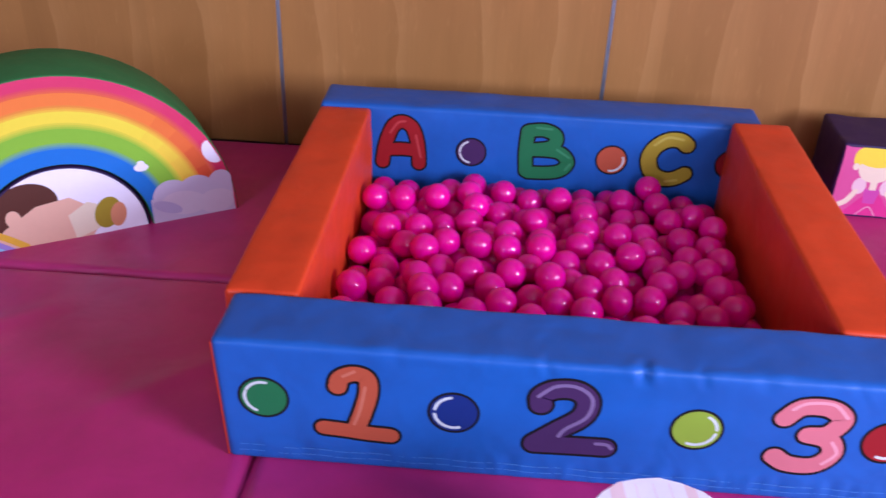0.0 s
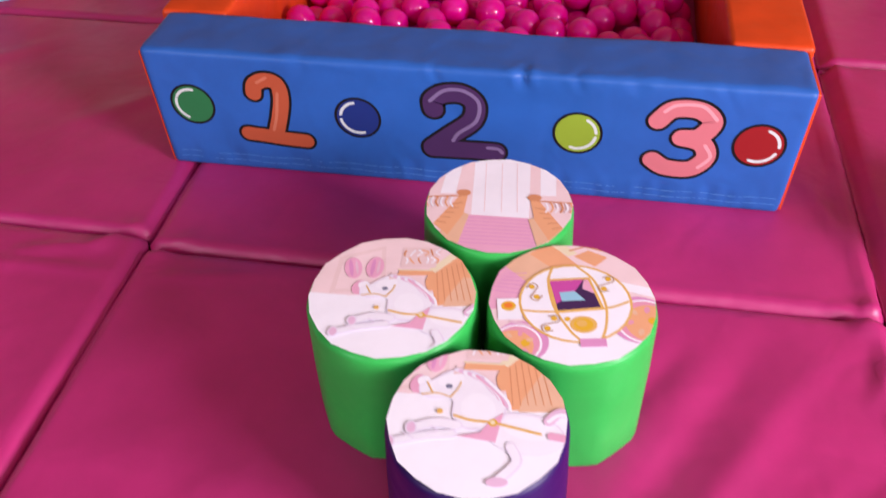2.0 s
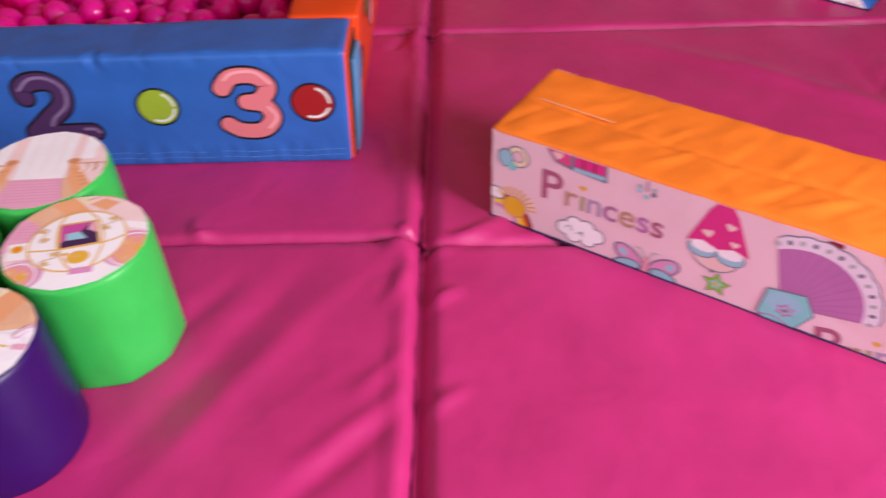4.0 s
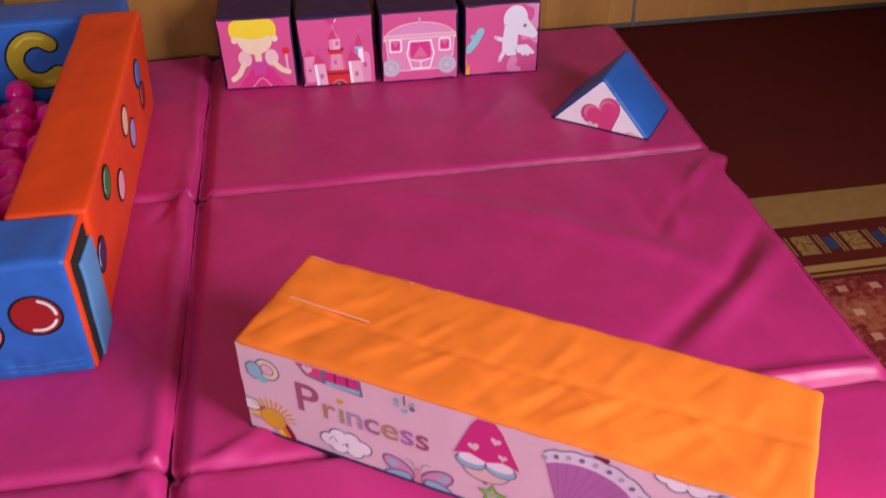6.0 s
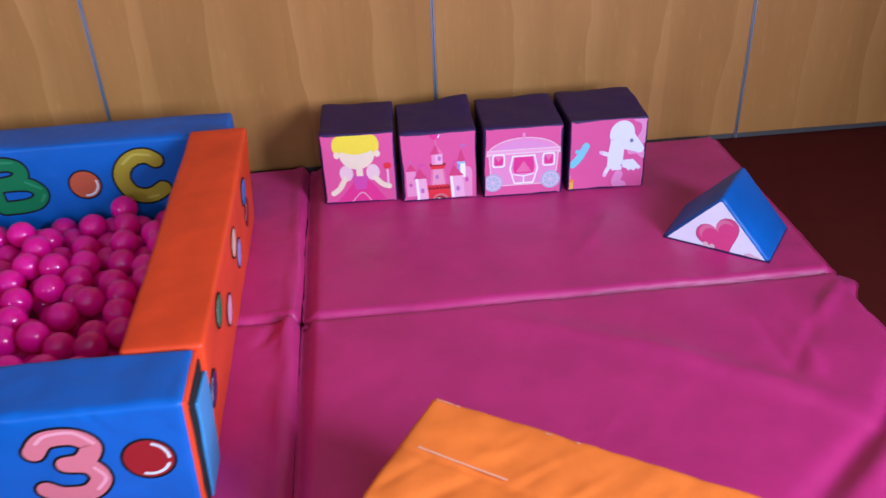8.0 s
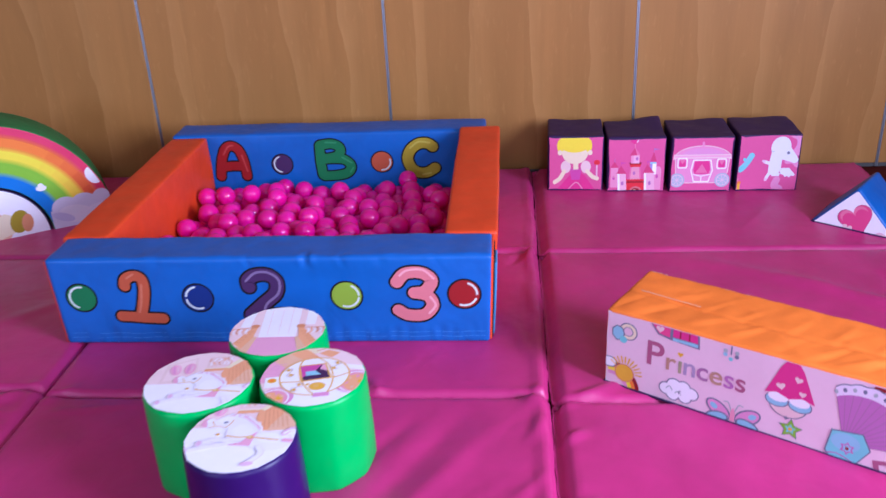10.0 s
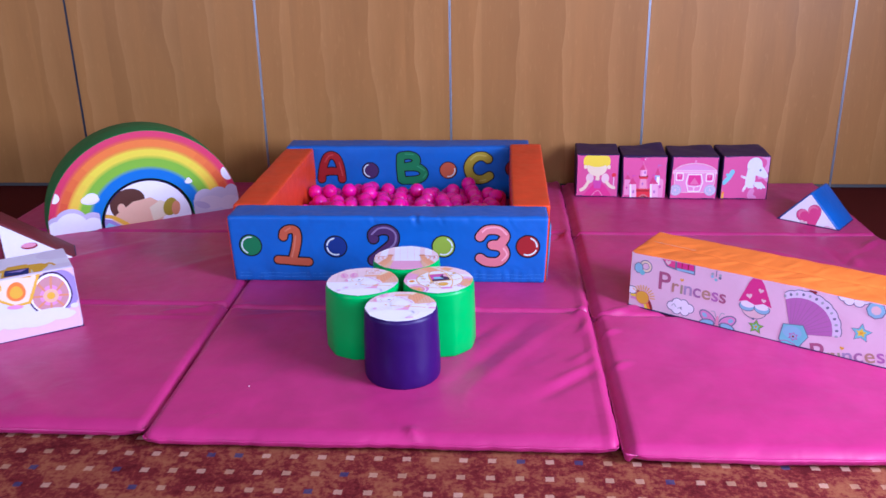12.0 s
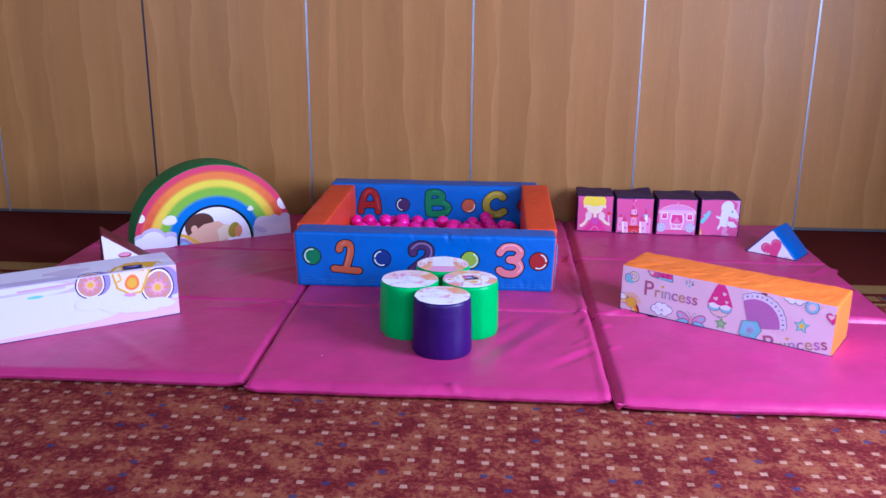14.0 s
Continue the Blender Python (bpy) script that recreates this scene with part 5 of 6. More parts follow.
def carriage_print():
    s = [(ell(0.112, 0.128, 0.104, 0.052, 0, 0, 180), "blush"), (ell(0.112, 0.130, 0.100, 0.047, 0, 0, 180), "coach_pink"), (ell(0.112, 0.133, 0.080, 0.036, 0, 0, 180), "orchid"), (stroke([(0.112, 0.180), (0.112, 0.190)], 0.008), "coach_pink")]
    s += [([(0.010, 0.146), (0.214, 0.146), (0.214, 0.132), (0.010, 0.132)], "blush"), ([(0.013, 0.143), (0.211, 0.143), (0.211, 0.135), (0.013, 0.135)], "candy")]
    s += [([(0.014, 0.132), (0.210, 0.132), (0.206, 0.075), (0.176, 0.036), (0.048, 0.036), (0.018, 0.075)], "blush"), ([(0.017, 0.131), (0.207, 0.131), (0.203, 0.076), (0.174, 0.039), (0.050, 0.039), (0.021, 0.076)], "coach_pink")]
    door = [(0.080, 0.127), (0.144, 0.127), (0.153, 0.086), (0.140, 0.040), (0.085, 0.040), (0.072, 0.086)]
    s += [(door, "white"), (moved([door], 0.112 * 0.10, 0.085 * 0.10, 0.90, 0), "coach_pink"), ([(0.086, 0.121), (0.138, 0.121), (0.143, 0.088), (0.138, 0.072), (0.087, 0.072), (0.082, 0.088)], "hot_pink"), ([(0.090, 0.076), (0.112, 0.110), (0.134, 0.076)], "castle_pink"), (stroke([(0.084, 0.070), (0.112, 0.064), (0.141, 0.070)], 0.003), "white"), (stroke([(0.112, 0.064), (0.112, 0.044)], 0.003, False), "white")]
    for cx, cz in ((0.042, 0.114), (0.182, 0.110)):
        for k, ink in ((1.0, "white"), (0.80, "coach_pink"), (0.66, "hot_pink")):
            s += [([(cx + k * x, cz + k * z) for x, z in ((-0.014, -0.020), (0.014, -0.020), (0.018, -0.014), (0.018, 0.014), (0.014, 0.020), (-0.014, 0.020), (-0.018, 0.014), (-0.018, -0.014))], ink)]
        s += [([(cx - 0.011, cz + 0.013), (cx + 0.011, cz + 0.013), (cx, cz - 0.004)], "castle_pink")]
    for cx in (0.026, 0.188):
        s += [(ell(cx, 0.048, 0.027), "wheel_blue"), (ell(cx, 0.048, 0.022), "pale_pink"), (ell(cx, 0.048, 0.019), "wheel_blue")]
        s += [(stroke([(cx - 0.02 * math.cos(a), 0.048 - 0.02 * math.sin(a)), (cx + 0.02 * math.cos(a), 0.048 + 0.02 * math.sin(a))], 0.0022, False), "pale_pink") for a in (0.2, 0.98, 1.77, 2.55)]
    return s


def doll_print():
    """Plain flat shapes in the colours of the print."""
    return [([(0.03, 0.0), (0.195, 0.0), (0.150, 0.060), (0.112, 0.092), (0.085, 0.060)], "hot_pink"), ([(0.088, 0.088), (0.136, 0.088), (0.128, 0.045), (0.096, 0.045)], "magenta"),
            (ell(0.072, 0.095, 0.020, 0.024), "blush"), (ell(0.152, 0.095, 0.020, 0.024), "blush"), (stroke([(0.066, 0.078), (0.048, 0.05), (0.028, 0.036)], 0.016), "cream"), (stroke([(0.158, 0.078), (0.178, 0.058), (0.198, 0.05)], 0.016), "cream"),
            (rect(0.102, 0.085, 0.122, 0.115), "cream"), (ell(0.108, 0.150, 0.052, 0.044), "cream"), (ell(0.106, 0.186, 0.064, 0.036), "yellow"), (ell(0.050, 0.176, 0.014, 0.026), "yellow"), (ell(0.162, 0.176, 0.013, 0.026), "yellow"), (ell(0.048, 0.150, 0.009, 0.010), "cream"), (ell(0.168, 0.150, 0.009, 0.010), "cream"),
            (stroke([(0.196, 0.06), (0.196, 0.105)], 0.006, False), "pale_pink"), (ell(0.196, 0.112, 0.012, 0.010), "red"), (stroke([(0.085, 0.01), (0.115, 0.035), (0.14, 0.01)], 0.004), "rose")]


def pony_print():
    """A pale winged pony shape with a pink forelock, a brush and a pot on pink."""
    curl = [(0.190, 0.214), (0.214, 0.200), (0.218, 0.170), (0.206, 0.146)]
    s = [(stroke(curl, 0.030), "coach_pink"), (stroke([(0.196, 0.206), (0.206, 0.186), (0.204, 0.160)], 0.006), "orchid"), (stroke([(0.158, 0.010), (0.140, 0.022), (0.146, 0.044)], 0.026), "coach_pink"), (stroke([(0.166, 0.012), (0.150, 0.028)], 0.005), "orchid"), (stroke([(0.176, 0.112), (0.196, 0.112), (0.214, 0.098)], 0.018), "coach_pink")]
    s += [(ell(0.149, 0.166, 0.035, 0.038, -8), "pony_white"), ([(0.120, 0.150), (0.180, 0.170), (0.212, 0.126), (0.210, 0.108), (0.190, 0.110), (0.150, 0.122)], "pony_white"), (ell(0.202, 0.117, 0.013, 0.011), "pony_white"),
          ([(0.118, 0.150), (0.158, 0.132), (0.156, 0.080), (0.144, 0.062), (0.112, 0.064), (0.112, 0.100)], "pony_white"), (stroke([(0.120, 0.104), (0.098, 0.112)], 0.012), "pony_white"), (ell(0.093, 0.114, 0.007, 0.005, -40), "mane"), (stroke([(0.116, 0.068), (0.108, 0.052)], 0.012), "pony_white"), (ell(0.106, 0.046, 0.006, 0.006), "mane"), (rect(0.126, 0.058, 0.154, 0.070), "pony_white"),
          ([(0.150, 0.088), (0.186, 0.088), (0.210, 0.062), (0.204, 0.056), (0.196, 0.060), (0.190, 0.052), (0.182, 0.058), (0.174, 0.054), (0.168, 0.062), (0.156, 0.066)], "pony_white"), (stroke([(0.158, 0.066), (0.154, 0.078), (0.160, 0.086)], 0.0016), "lilac")]
    s += [(ell(0.177, 0.144, 0.0052, 0.0058), "slate"), (stroke([(0.116, 0.150), (0.126, 0.150)], 0.0016, False), "grey")]
    s += [(stroke([(0.012, 0.084), (0.030, 0.104), (0.048, 0.136)], 0.021), "aqua"), (stroke([(0.024, 0.104), (0.046, 0.136)], 0.010), "sky"), (ell(0.024, 0.122, 0.006), "aqua"), (rect(-0.002, 0.010, 0.016, 0.034), "gold"), (ell(0.008, 0.036, 0.011, 0.005), "sun_orange"), (stroke([(0.004, 0.038), (0.006, 0.050)], 0.004), "pale_pink")]
    return s


def peaked(seed, w, d, h, lift):
    """A slack cube cover whose top rises to its far corner and sags in folds."""
    def shape(p, n):
        q = gentle(seed, 0.0035, True)(p, n)
        q.z += (lift * ease(p.x / w + 0.5) ** 2 * ease(p.y / d) ** 2 + 0.0012 * math.sin(40 * p.x + 25 * p.y) * ease(p.y / 0.08)) * ease(p.z / h * 2 - 1)
        return q
    return shape


CUBES = [  # front centre, turn, width, depth, height, print, label
    (0.918, 1.128, -2.5, 0.212, 0.222, 0.224, doll_print(), "plum padded cube with yellow and cream shapes on pink"),
    (1.146, 1.106, -0.5, 0.218, 0.222, 0.219, castle_print(), "plum padded cube with a pink castle print"),
    (1.388, 1.092, -1.0, 0.230, 0.222, 0.222, carriage_print(), "plum padded cube with a pink carriage print"),
    (1.634, 1.090, -0.5, 0.228, 0.222, 0.226, pony_print(), "plum padded cube with a pale shape and brush print"),
]
for k, (cx, cy, turn, w, d, h, shapes, label) in enumerate(CUBES):
    ob = thing("picture_cube", pose(cx, cy, MAT_Z - 0.002, 0, 0, turn), label, "soft block", "picture cubes along the wooden wall")
    part("cube_body", soft_box(-w / 2, w / 2, 0, d, 0, h, 0.007, 0.02, peaked(20 + k, w, d, h, (0.003, 0.018, 0.005, 0.003)[k])), M["plum"], ob)
    fence = rect(0.003, 0.006, w - 0.003, h - 0.004)
    cloth = wavy(0.003, 0.006, w - 0.003, h - 0.004, 0.0055, 50 + 9 * k)
    sx, sy = w / 0.222, h / 0.212
    shapes = [(([[(x * sx, y * sy) for x, y in f] for f in s] if isinstance(s[0], list) else [(x * sx, y * sy) for x, y in s]), ink) for s, ink in shapes]
    shapes = [([c for c in (clipped(f, rect(0.006, 0.009, w - 0.006, h - 0.007)) for f in (s if isinstance(s[0], list) else [s])) if len(c) > 2], ink) for s, ink in shapes]
    ink_print("printed_front", [(cloth, "cube_pink")] + [(s, ink) for s, ink in shapes if s], face_frame((-w / 2, 0, 0), (1, 0, 0), (0, 0, 1)), ob, fence=fence, label="pink cloth front with a storybook print")


# ---- the long beams ----
def glyph(letter, size):
    """A letter in the built-in font as faces."""
    curve = bpy.data.curves.new("glyph", "FONT")
    curve.body, curve.size, curve.offset = letter, size, size * 0.012
    tmp = bpy.data.objects.new("glyph", curve)
    scene.collection.objects.link(tmp)
    me = tmp.evaluated_get(bpy.context.evaluated_depsgraph_get()).to_mesh()
    faces = [[tuple(me.vertices[i].co.xy) for i in p.vertices] for p in me.polygons]
    wide = max((v.co.x for v in me.vertices), default=size * 0.3)
    bpy.data.objects.remove(tmp)
    bpy.data.curves.remove(curve)
    return faces, wide


def princess_word(u, v, size, turn, width):
    """The word in the built-in font, letter by letter in muted inks, spread over a width."""
    inks = ("raspberry", "tan_ink", "sage", "lavender", "plum_ink", "tan_ink", "mauve", "raspberry")
    cut = [(glyph("\u0131" if letter == "i" else letter, size * (1.35 if letter == "P" else 1.0)), letter, ink) for letter, ink in zip("Princess", inks)]
    gap = (width - sum(g[1] for g, _, _ in cut)) / (len(cut) - 1)
    shapes, at = [], 0.0
    c, s = math.cos(radians(turn)), math.sin(radians(turn))
    for (faces, wide), letter, ink in cut:
        shapes.append((moved(faces, u + at * c, v + at * s, 1.0, turn), ink))
        if letter == "i":
            shapes.append((heart(u + (at + wide * 0.6) * c, v + (at + wide * 0.6) * s + size * 0.72, size * 0.10), "gold"))
        at += wide + gap
    return shapes


def beam_prints(ob, face, fence):
    def pr(name, shapes):
        ink_print(name, shapes, face, ob, fence=fence, lift=0.0014)
    pr("lettering", princess_word(0.106, 0.094, 0.070, 0, 0.244))
    pr("lettering", princess_word(0.640, -0.036, 0.068, 15, 0.248))
    pr("ring_print", [(ell(0.060, 0.165, 0.024), "slate"), (ell(0.060, 0.165, 0.021), "cream"), (ell(0.060, 0.165, 0.013), "slate"), (ell(0.060, 0.165, 0.011), "pale_pink"), (ell(0.034, 0.155, 0.018, 0.022, 0, 0, 360, 7), "slate"), (ell(0.034, 0.155, 0.015, 0.019, 0, 0, 360, 7), "sky"), (ell(0.048, 0.14, 0.01), "aqua")])
    pr("crown_print", [([(0.115, 0.21), (0.235, 0.21), (0.238, 0.172), (0.170, 0.176), (0.135, 0.182)], "slate"), ([(0.118, 0.21), (0.165, 0.21), (0.165, 0.182), (0.138, 0.186)], "pink"), ([(0.172, 0.21), (0.230, 0.21), (0.233, 0.186), (0.172, 0.186)], "hot_pink"), (rect(0.172, 0.176, 0.233, 0.184), "sky"), (heart(0.14, 0.198, 0.010), "blush"), (stroke([(0.19, 0.21), (0.19, 0.186)], 0.003, False), "crimson"), (stroke([(0.212, 0.21), (0.212, 0.186)], 0.003, False), "crimson")])
    rays = [(stroke([(0.055 + 0.030 * math.cos(a), 0.045 + 0.030 * math.sin(a)), (0.055 + 0.046 * math.cos(a), 0.045 + 0.046 * math.sin(a))], 0.0035, False), "gold") for a in [0.1 + 0.24 * k for k in range(11)]]
    pr("sun_print", rays + [(ell(0.055, 0.045, 0.026), "terracotta"), (ell(0.055, 0.045, 0.023), "gold")])
    arcs = [(stroke([(0.02 + r * math.cos(radians(t)), -0.005 + r * math.sin(radians(t))) for t in range(0, 100, 12)], 0.010), ink) for r, ink in ((0.072, "crimson"), (0.062, "sun_orange"), (0.052, "yellow"), (0.042, "orchid"))]
    pr("rainbow_print", arcs + [(ell(0.014, 0.066, 0.020, 0.016), "slate"), (ell(0.014, 0.066, 0.017, 0.013), "white")])
    def cloud(cx, cy, k):
        blobs = [(-0.030, -0.004, 0.018), (-0.010, 0.010, 0.020), (0.014, 0.012, 0.018), (0.034, 0.0, 0.018), (0.018, -0.014, 0.018), (-0.012, -0.015, 0.018)]
        return [(ell(cx + k * x, cy + k * y, k * r), "slate") for x, y, r in blobs] + [(ell(cx + k * x, cy + k * y, k * (r - 0.0028)), "white") for x, y, r in blobs]
    pr("cloud_print", cloud(0.194, 0.045, 1.0) + [(stroke([(0.165, 0.042), (0.173, 0.05), (0.18, 0.04)], 0.0025), "grey"), (stroke([(0.188, 0.036), (0.196, 0.042), (0.202, 0.034)], 0.0025), "grey")])
    pr("cloud_print", cloud(0.736, 0.214, 0.95))
    wings = []
    for d in (-1, 1):
        wings += [(ell(0.328 + d * 0.034, 0.030, 0.034, 0.020, d * 35), "slate"), (ell(0.328 + d * 0.034, 0.030, 0.030, 0.016, d * 35), "orchid"), (ell(0.328 + d * 0.036, 0.008, 0.028, 0.016, -d * 15), "slate"), (ell(0.328 + d * 0.036, 0.008, 0.024, 0.012, -d * 15), "sky"), (ell(0.328 + d * 0.045, 0.036, 0.010, 0.007, d * 35), "sky"), (stroke([(0.328 + d * 0.004, 0.035), (0.328 + d * 0.012, 0.056), (0.328 + d * 0.022, 0.056)], 0.0025), "grey")]
    pr("butterfly_print", wings + [(ell(0.328, 0.018, 0.006, 0.026), "rose")])
    pr("sparkle_print", [(stroke([(0.310, 0.205), (0.310, 0.185)], 0.003, False), "slate")] + [(ell(0.310 + 0.014 * math.cos(radians(t)), 0.186 + 0.014 * math.sin(radians(t)), 0.005), ink) for t, ink in ((200, "sky"), (270, "aqua"), (340, "slate"), (20, "grey"), (160, "grey"))])
    pr("sundae_print", [(ell(0.445, 0.098, 0.042, 0.034, 0, 180, 360), "slate"), (ell(0.445, 0.098, 0.0395, 0.0315, 0, 180, 360), "blush"), (ell(0.420, 0.104, 0.026, 0.018), "slate"), (ell(0.470, 0.104, 0.026, 0.018), "slate"), (ell(0.420, 0.104, 0.0235, 0.0155), "sky"), (ell(0.470, 0.104, 0.0235, 0.0155), "sky"),
                        (ell(0.422, 0.112, 0.022, 0.012), "white"), (ell(0.468, 0.112, 0.022, 0.012), "white"), ([(0.392, 0.116), (0.420, 0.190), (0.432, 0.210), (0.456, 0.210), (0.470, 0.190), (0.500, 0.116), (0.472, 0.124), (0.446, 0.114), (0.418, 0.124)], "hot_pink"),
                        (heart(0.425, 0.142, 0.010, 15), "blush"), (heart(0.460, 0.168, 0.009, -10), "blush"), (heart(0.472, 0.135, 0.008), "blush"), (ell(0.445, 0.064, 0.004), "slate")])
    def star_print(cx, cy, r, rim, fill):
        pr("star_print", [(star(cx, cy, r + 0.003), "slate"), (star(cx, cy, r), rim), (star(cx, cy, r * 0.55), fill), (ell(cx, cy, r * 0.18), "gold")])
    star_print(0.457, 0.038, 0.025, "grass", "aqua")
    star_print(0.773, 0.102, 0.030, "aqua", "yellow")
    cx, cy = 0.568, 0.044
    lace, hem, skirt, pleats, dots = [], [], [], [], []
    for k in range(25):
        t = radians(104 - 93 * k / 24)
        r = 0.140 + 0.020 * math.sin(math.pi * k / 24) + 0.010 * k / 24
        wave = 0.003 * abs(math.sin(k * math.pi / 3))
        way = Vector((math.cos(t), math.sin(t)))
        for line, reach in ((lace, r + wave + 0.002), (hem, r + wave - 0.001), (skirt, 0.84 * r)):
            line.append((cx + reach * way.x, cy + reach * way.y))
        if k % 2 == 0:
            pleats.append((stroke([(cx + 0.030 * way.x, cy + 0.030 * way.y), (cx + 0.83 * r * way.x, cy + 0.83 * r * way.y)], 0.0017, False), "plum_ink"))
            dots.append((ell(cx + 0.925 * r * way.x, cy + 0.925 * r * way.y, 0.0052, 0.0040, math.degrees(t)), "slate" if k % 4 else "grey"))

    def fan(line):
        return [[(cx, cy), line[k], line[k + 1]] for k in range(len(line) - 1)]
    bodice = [(0.540, 0.074), (0.604, 0.084), (0.624, 0.046), (0.600, 0.004), (0.548, -0.004), (0.532, 0.016)]
    inner = [(0.578 + 0.93 * (x - 0.578), 0.038 + 0.93 * (y - 0.038)) for x, y in bodice]
    pr("dress_print", [(fan(lace), "slate"), (fan(hem), "mist"), (fan(skirt), "mauve")] + pleats + dots + [(bodice, "slate"), (inner, "aqua"), (ell(0.572, 0.050, 0.030, 0.022), "sky"), (star(0.577, 0.036, 0.017, 6, 0.6), "mauve"), (star(0.577, 0.036, 0.011, 6, 0.6), "sky"), (ell(0.577, 0.036, 0.004), "crimson"), (stroke([(0.536, 0.010), (0.560, 0.016), (0.590, 0.006)], 0.003), "mauve")])
    pr("dot_print", [(ell(0.618, 0.203, 0.012, 0.008), "crimson")])
    pr("gem_print", [(ell(0.803, 0.186, 0.029, 0.029, 0, 0, 360, 8), "slate"), (ell(0.803, 0.186, 0.026, 0.026, 0, 0, 360, 8), "sky"), (ell(0.803, 0.186, 0.015, 0.015, 0, 0, 360, 8), "blush"), (stroke([(0.836, 0.190), (0.842, 0.200)], 0.003, False), "gold")])
    pr("heart_print", [(heart(0.884, 0.158, 0.028), "slate"), (heart(0.884, 0.158, 0.025), "hot_pink"), (heart(0.877, 0.162, 0.012), "blush")])


BEAM_L, BEAM_D, BEAM_H = 0.898, 0.250, 0.212
beam = thing("long_block", pose(0.895, -0.186, MAT_Z - 0.002, 0, 0, math.degrees(math.atan2(-0.478, 0.752))), "long tangerine padded beam with a pink printed side", "soft block")


def seam_line(x):
    return 0.118 - 0.010 * math.sin(x * 5)


# puckers that run out from the cover's seam to its edges: from, to, width, height
PUCKERS, luck = [], random.Random(12)
for k in range(17):
    u = 0.05 + 0.049 * k + luck.uniform(-0.018, 0.018)
    lean, side_y = luck.uniform(0.02, 0.10), (0.012, 0.240)[k % 2]
    PUCKERS.append(((u, seam_line(u)), (u - lean if k % 2 == 0 else u + lean, side_y + luck.uniform(0, 0.05) * (1 if k % 2 == 0 else -1)), luck.uniform(0.007, 0.014), luck.uniform(0.0010, 0.0075)))
    PUCKERS.append(((u + 0.014, seam_line(u)), (u + 0.014 - (lean * 0.8 if k % 2 == 0 else -lean * 0.8), side_y), luck.uniform(0.006, 0.010), luck.uniform(-0.0050, -0.0020)))
for u in (0.33, 0.52, 0.70):
    PUCKERS += [((u - 0.10, 0.225), (u + 0.12, 0.030), 0.010, 0.0045), ((u - 0.09, 0.040), (u + 0.05, 0.215), 0.009, -0.0030)]


def quilted(p, n):
    q = p + n * (0.003 * noise.noise(Vector((p.x * 8, p.y * 8, 4))) + 0.0015 * noise.noise(Vector((p.x * 26, p.y * 26, 9)))) if n.y > -0.5 else p.copy()
    if n.z > 0.5:
        d = p.y - seam_line(p.x)
        q.z -= 0.0038 * math.exp(-(d / 0.0045) ** 2)
        q.z += (0.48 if d < 0 else 0.30) * sum(ridge(p, *f) for f in PUCKERS) * ease(min(p.y, BEAM_D - p.y) / 0.025)
        q.z += 0.0016 * noise.noise(Vector((p.x * 14 + 2 * d, d * 8, 3)))
    if n.y > 0.3 and p.z > 0.1:
        q.y += 0.0022 * noise.noise(Vector((p.x * 22, 0, 5)))
    return q


part("beam_body", soft_box(0, BEAM_L, 0, BEAM_D, 0, BEAM_H, 0.010, 0.0075, quilted), M["tangerine"], beam)
seam = [(0.035 + 0.012 * k, seam_line(0.035 + 0.012 * k) + 0.009) for k in range(14)]
ink_print("stitched_edge", [(stroke(seam, 0.0026), "peach")], face_frame((0, 0, BEAM_H), (1, 0, 0), (0, 1, 0)), beam, lift=0.003, label="pale stitched edge of the cover")
for a, w in ((0.012, 0.030), (0.048, 0.006), (0.210, 0.008), (0.262, 0.005)):
    ink_print("stitch", [(stroke([(a, BEAM_D - 0.011), (a + w, BEAM_D - 0.011)], 0.0018, False), "peach")], face_frame((0, 0, BEAM_H), (1, 0, 0), (0, 1, 0)), beam, lift=0.0012, label="white thread end along the cover's seam")
# dark strip for the base fabric and the contact shadow under the beam
part("base_edge", soft_box(-0.001, BEAM_L + 0.001, -0.0040, BEAM_D, 0.0, 0.0065, 0.002, 0.2), M["plum"], beam, "dark base fabric edge that also stands in for contact shade")
fence = rect(0.002, 0.003, BEAM_L - 0.002, BEAM_H - 0.0015)
cloth = wavy(0.002, 0.003, BEAM_L - 0.002, BEAM_H - 0.0015, 0.0045, 90, 60)
face = face_frame((0, 0, 0), (1, 0, 0), (0, 0, 1))
side = ink_print("printed_side", [(cloth, "beam_pink")], face, beam, label="pale pink cloth side with storybook prints")
beam_prints(side, face, rect(0.004, 0.004, BEAM_L - 0.005, BEAM_H - 0.005))

other = thing("long_block", pose(-1.030, -0.416, MAT_Z - 0.002, 0, 0, 34.4), "long white padded beam with a coach and clouds printed on it", "soft block")
OL, OD, OH = 0.90, 0.208, 0.229
part("beam_body", soft_box(-OL, 0, 0, OD, 0, OH, 0.012, 0.02, gentle(40, 0.003, True)), vinyl("pale_lilac_fabric", (0.74, 0.62, 0.80), 0.5), other)
# same dark foot strip: base fabric plus contact shade as colour
part("base_edge", soft_box(-OL - 0.001, 0.001, -0.0045, OD, 0.0, 0.0065, 0.002, 0.2), M["plum"], other, "dark base fabric edge that also stands in for contact shade")
face = face_frame((-OL, 0, 0), (1, 0, 0), (0, 0, 1))
fence = rect(0.003, 0.003, OL - 0.003, OH - 0.004)
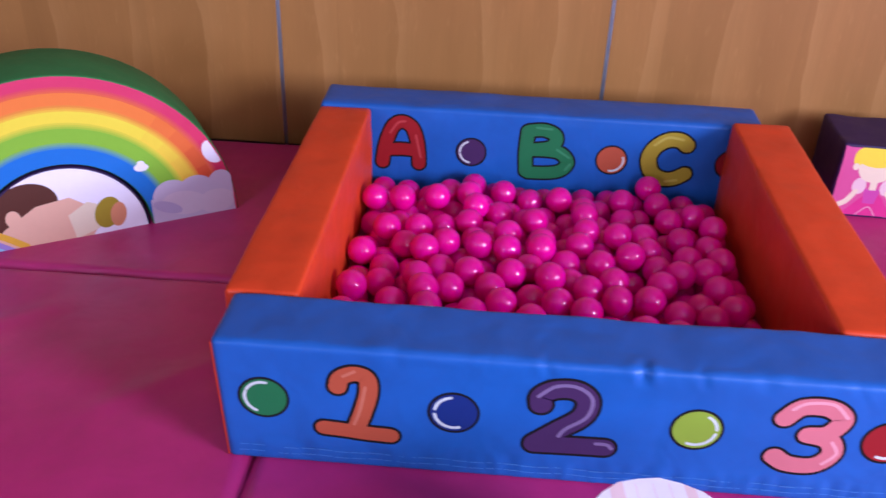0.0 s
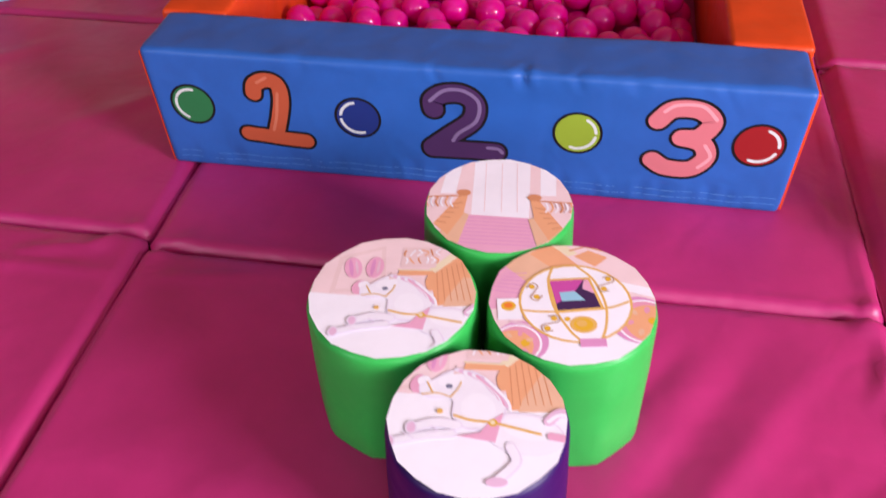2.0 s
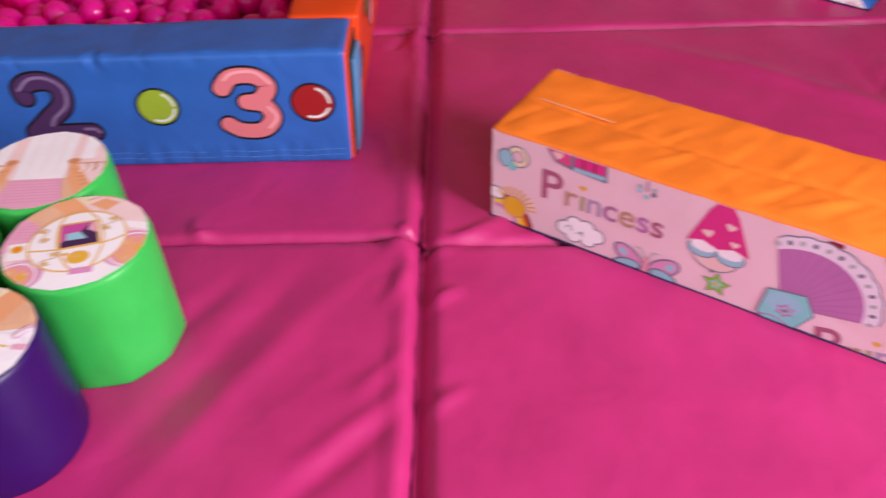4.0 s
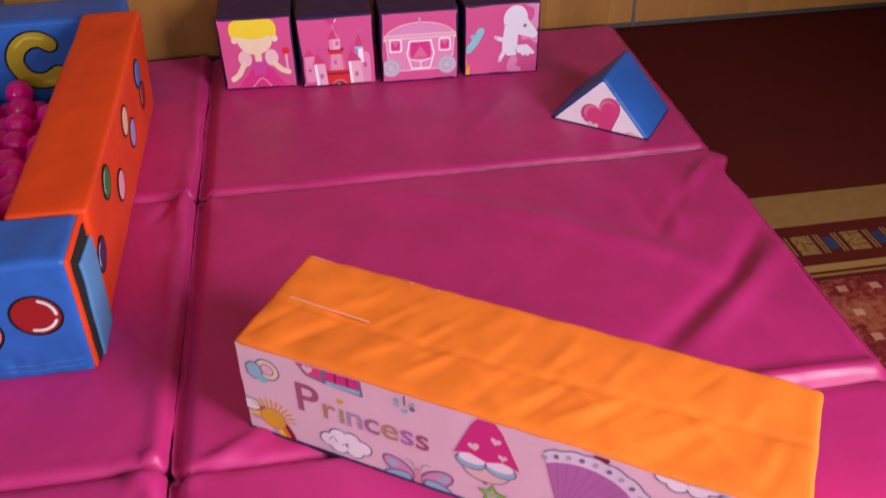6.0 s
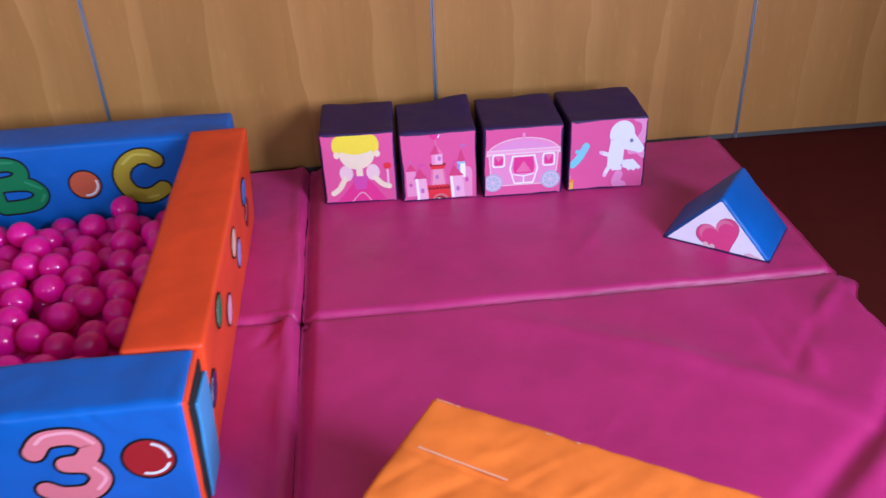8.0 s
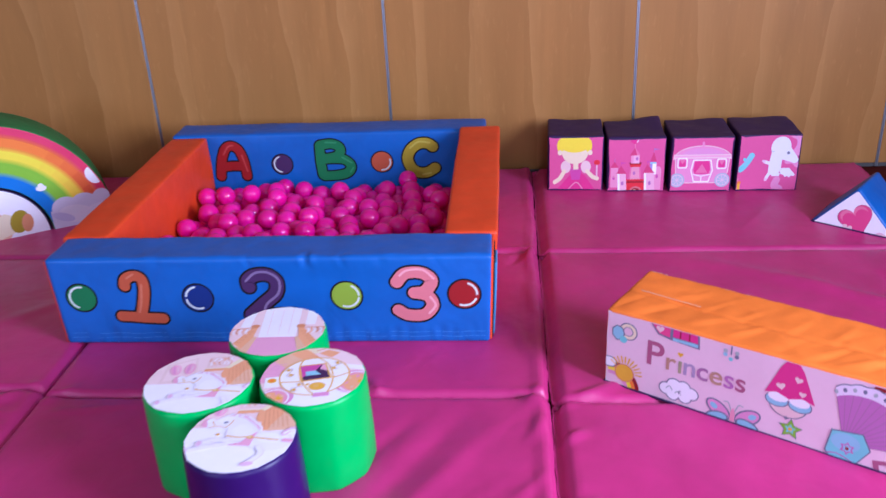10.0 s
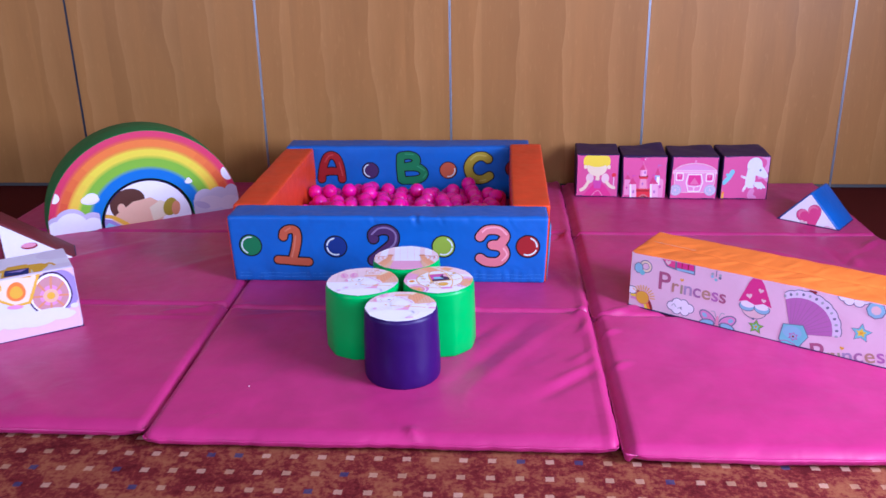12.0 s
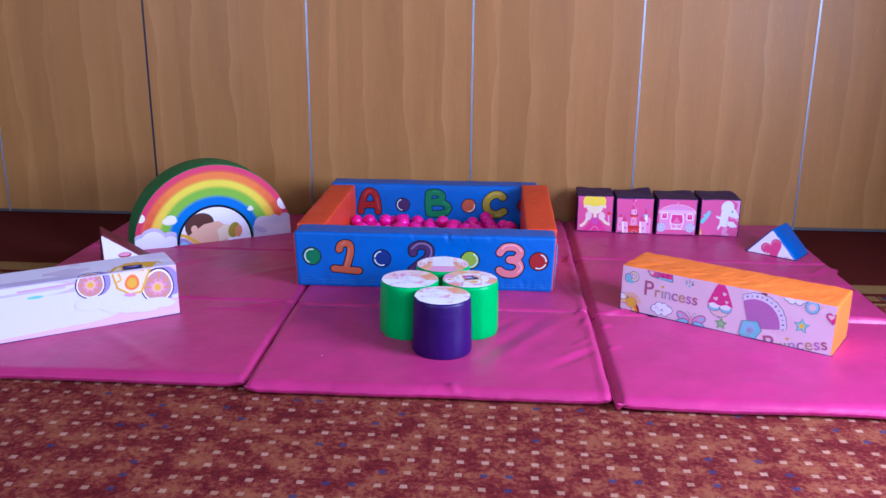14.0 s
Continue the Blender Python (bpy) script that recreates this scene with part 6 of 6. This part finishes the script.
side = ink_print("printed_side", [(fence, "cloud_white"), (rect(OL - 0.16, 0, OL, OH), "pale_pink"), ([(0, 0), (OL, 0), (OL, 0.06), (0.62, 0.055), (0.45, 0.03), (0.2, 0.022), (0, 0.022)], "pale_pink"), (rect(0, OH - 0.055, OL - 0.30, OH), "lilac"),
                                  (ell(0.70, 0.14, 0.16, 0.09), "cloud_white"), (ell(0.50, 0.10, 0.20, 0.07), "cloud_white"), (ell(0.2, 0.11, 0.28, 0.075), "cloud_white"), (ell(0.25, 0.20, 0.24, 0.03), "cloud_white")], face, other, fence=fence, label="white and lilac cloth side with printed clouds")


def coach_side():
    s = []
    for cx, cz, r in ((0.605, 0.128, 0.044), (0.825, 0.118, 0.052)):
        s += [(ell(cx + r * 0.45, cz + 0.006, r, r), "violet"), (ell(cx, cz, r + 0.004), "grape"), (ell(cx, cz, r), "white"), (ell(cx, cz, r * 0.9), "dusk_rose"), (ell(cx, cz, r * 0.55), "orchid"), (ell(cx, cz, r * 0.38), "peach"), (ell(cx, cz, r * 0.20), "gold")]
        s += [(stroke([(cx + r * 0.45 * math.cos(t), cz + r * 0.45 * math.sin(t)), (cx + r * 0.85 * math.cos(t), cz + r * 0.85 * math.sin(t))], 0.006, False), "terracotta") for t in [0.79 * k for k in range(8)]]
    s += [([(0.665, 0.165), (0.69, 0.112), (0.735, 0.092), (0.775, 0.100), (0.795, 0.165), (0.82, 0.205), (0.80, 0.22), (0.73, 0.222), (0.68, 0.20)], "gold"), ([(0.672, 0.163), (0.695, 0.118), (0.735, 0.098), (0.768, 0.106), (0.788, 0.165), (0.775, 0.195), (0.69, 0.195)], "cream"),
          (rect(0.702, 0.165, 0.775, 0.208), "gold"), (rect(0.708, 0.170, 0.770, 0.203), "navy"), ([(0.712, 0.192), (0.765, 0.200), (0.75, 0.186)], "violet"), (ell(0.738, 0.133, 0.024), "sun_orange"), (ell(0.738, 0.133, 0.016), "gold"),
          (stroke([(0.69, 0.16), (0.70, 0.145), (0.685, 0.135)], 0.005), "gold"), (stroke([(0.80, 0.20), (0.82, 0.215), (0.835, 0.20)], 0.006), "gold"), (ell(0.735, 0.092, 0.020, 0.006), "orchid"), (stroke([(0.715, 0.218), (0.76, 0.222)], 0.008), "gold")]
    return s


def raised(shape):
    """The coach's upper half drawn out, as it runs on over the edge."""
    if isinstance(shape[0], list):
        return [raised(f) for f in shape]
    return [(x, z if z < 0.14 else 0.14 + 1.45 * (z - 0.14)) for x, z in shape]


# the print runs over the front edge on to the top
coach = [(moved(moved(raised(shape), -0.825, -0.118), 0.814, 0.139, 1.23, -8.6), ink) for shape, ink in coach_side()]
ink_print("coach_print", coach, face, side, fence=fence, lift=0.0018)
top_face = face_frame((-OL, -OH, OH), (1, 0, 0), (0, 1, 0))
top_fence = rect(0.003, OH + 0.003, OL - 0.003, OH + OD - 0.003)
top = ink_print("printed_top", [(top_fence, "haze"), ([(0.0, OH), (0.70, OH), (0.55, OH + 0.05), (0.0, OH + 0.07)], "lilac"), (ell(0.86, OH + 0.02, 0.05, 0.03), "mist"), (ell(0.90, OH + 0.16, 0.10, 0.06), "mist")], top_face, other, fence=top_fence, lift=0.0012, label="lilac cloth top with the coach's roof printed on it")
ink_print("coach_print", coach, top_face, top, fence=top_fence, lift=0.0020)
ink_print("cloud_print", [(ell(0.56, 0.112, 0.080, 0.030), "cloud_white"), (ell(0.65, 0.088, 0.07, 0.030), "cloud_white"), (ell(0.79, 0.072, 0.075, 0.024), "cloud_white"), (ell(0.76, 0.060, 0.06, 0.022), "cloud_white"), (ell(0.842, 0.062, 0.040, 0.016), "cloud_white"), (ell(0.882, 0.088, 0.014, 0.009), "cloud_white"), (ell(0.70, 0.075, 0.06, 0.03), "cloud_white")], face, side, fence=fence, lift=0.0036)
ink_print("pale_print", [(stroke([(0.02, 0.190), (0.2, 0.196), (0.45, 0.200)], 0.010), "lilac"), (stroke([(0.28, 0.206), (0.5, 0.210)], 0.008), "shadow_pink"), (ell(0.34, 0.175, 0.03, 0.006), "aqua")], face, side, fence=fence, lift=0.0018)

# a speck of lint on the middle mat
bm = bmesh.new()
bmesh.ops.create_icosphere(bm, subdivisions=2, radius=0.0020)
for v in bm.verts:
    v.co *= 1 + 0.5 * noise.noise(v.co * 400)
    v.co.x *= 1.5
    v.co.z *= 0.7
lint = part("lint", bm, INKS["blush"], None, "tiny pale speck of lint on the pink mat")
tagged(lint, "", "lint")
lint.matrix_world = pose(-0.326, -0.822, MAT_Z + 0.0034, 0, 0, 40)
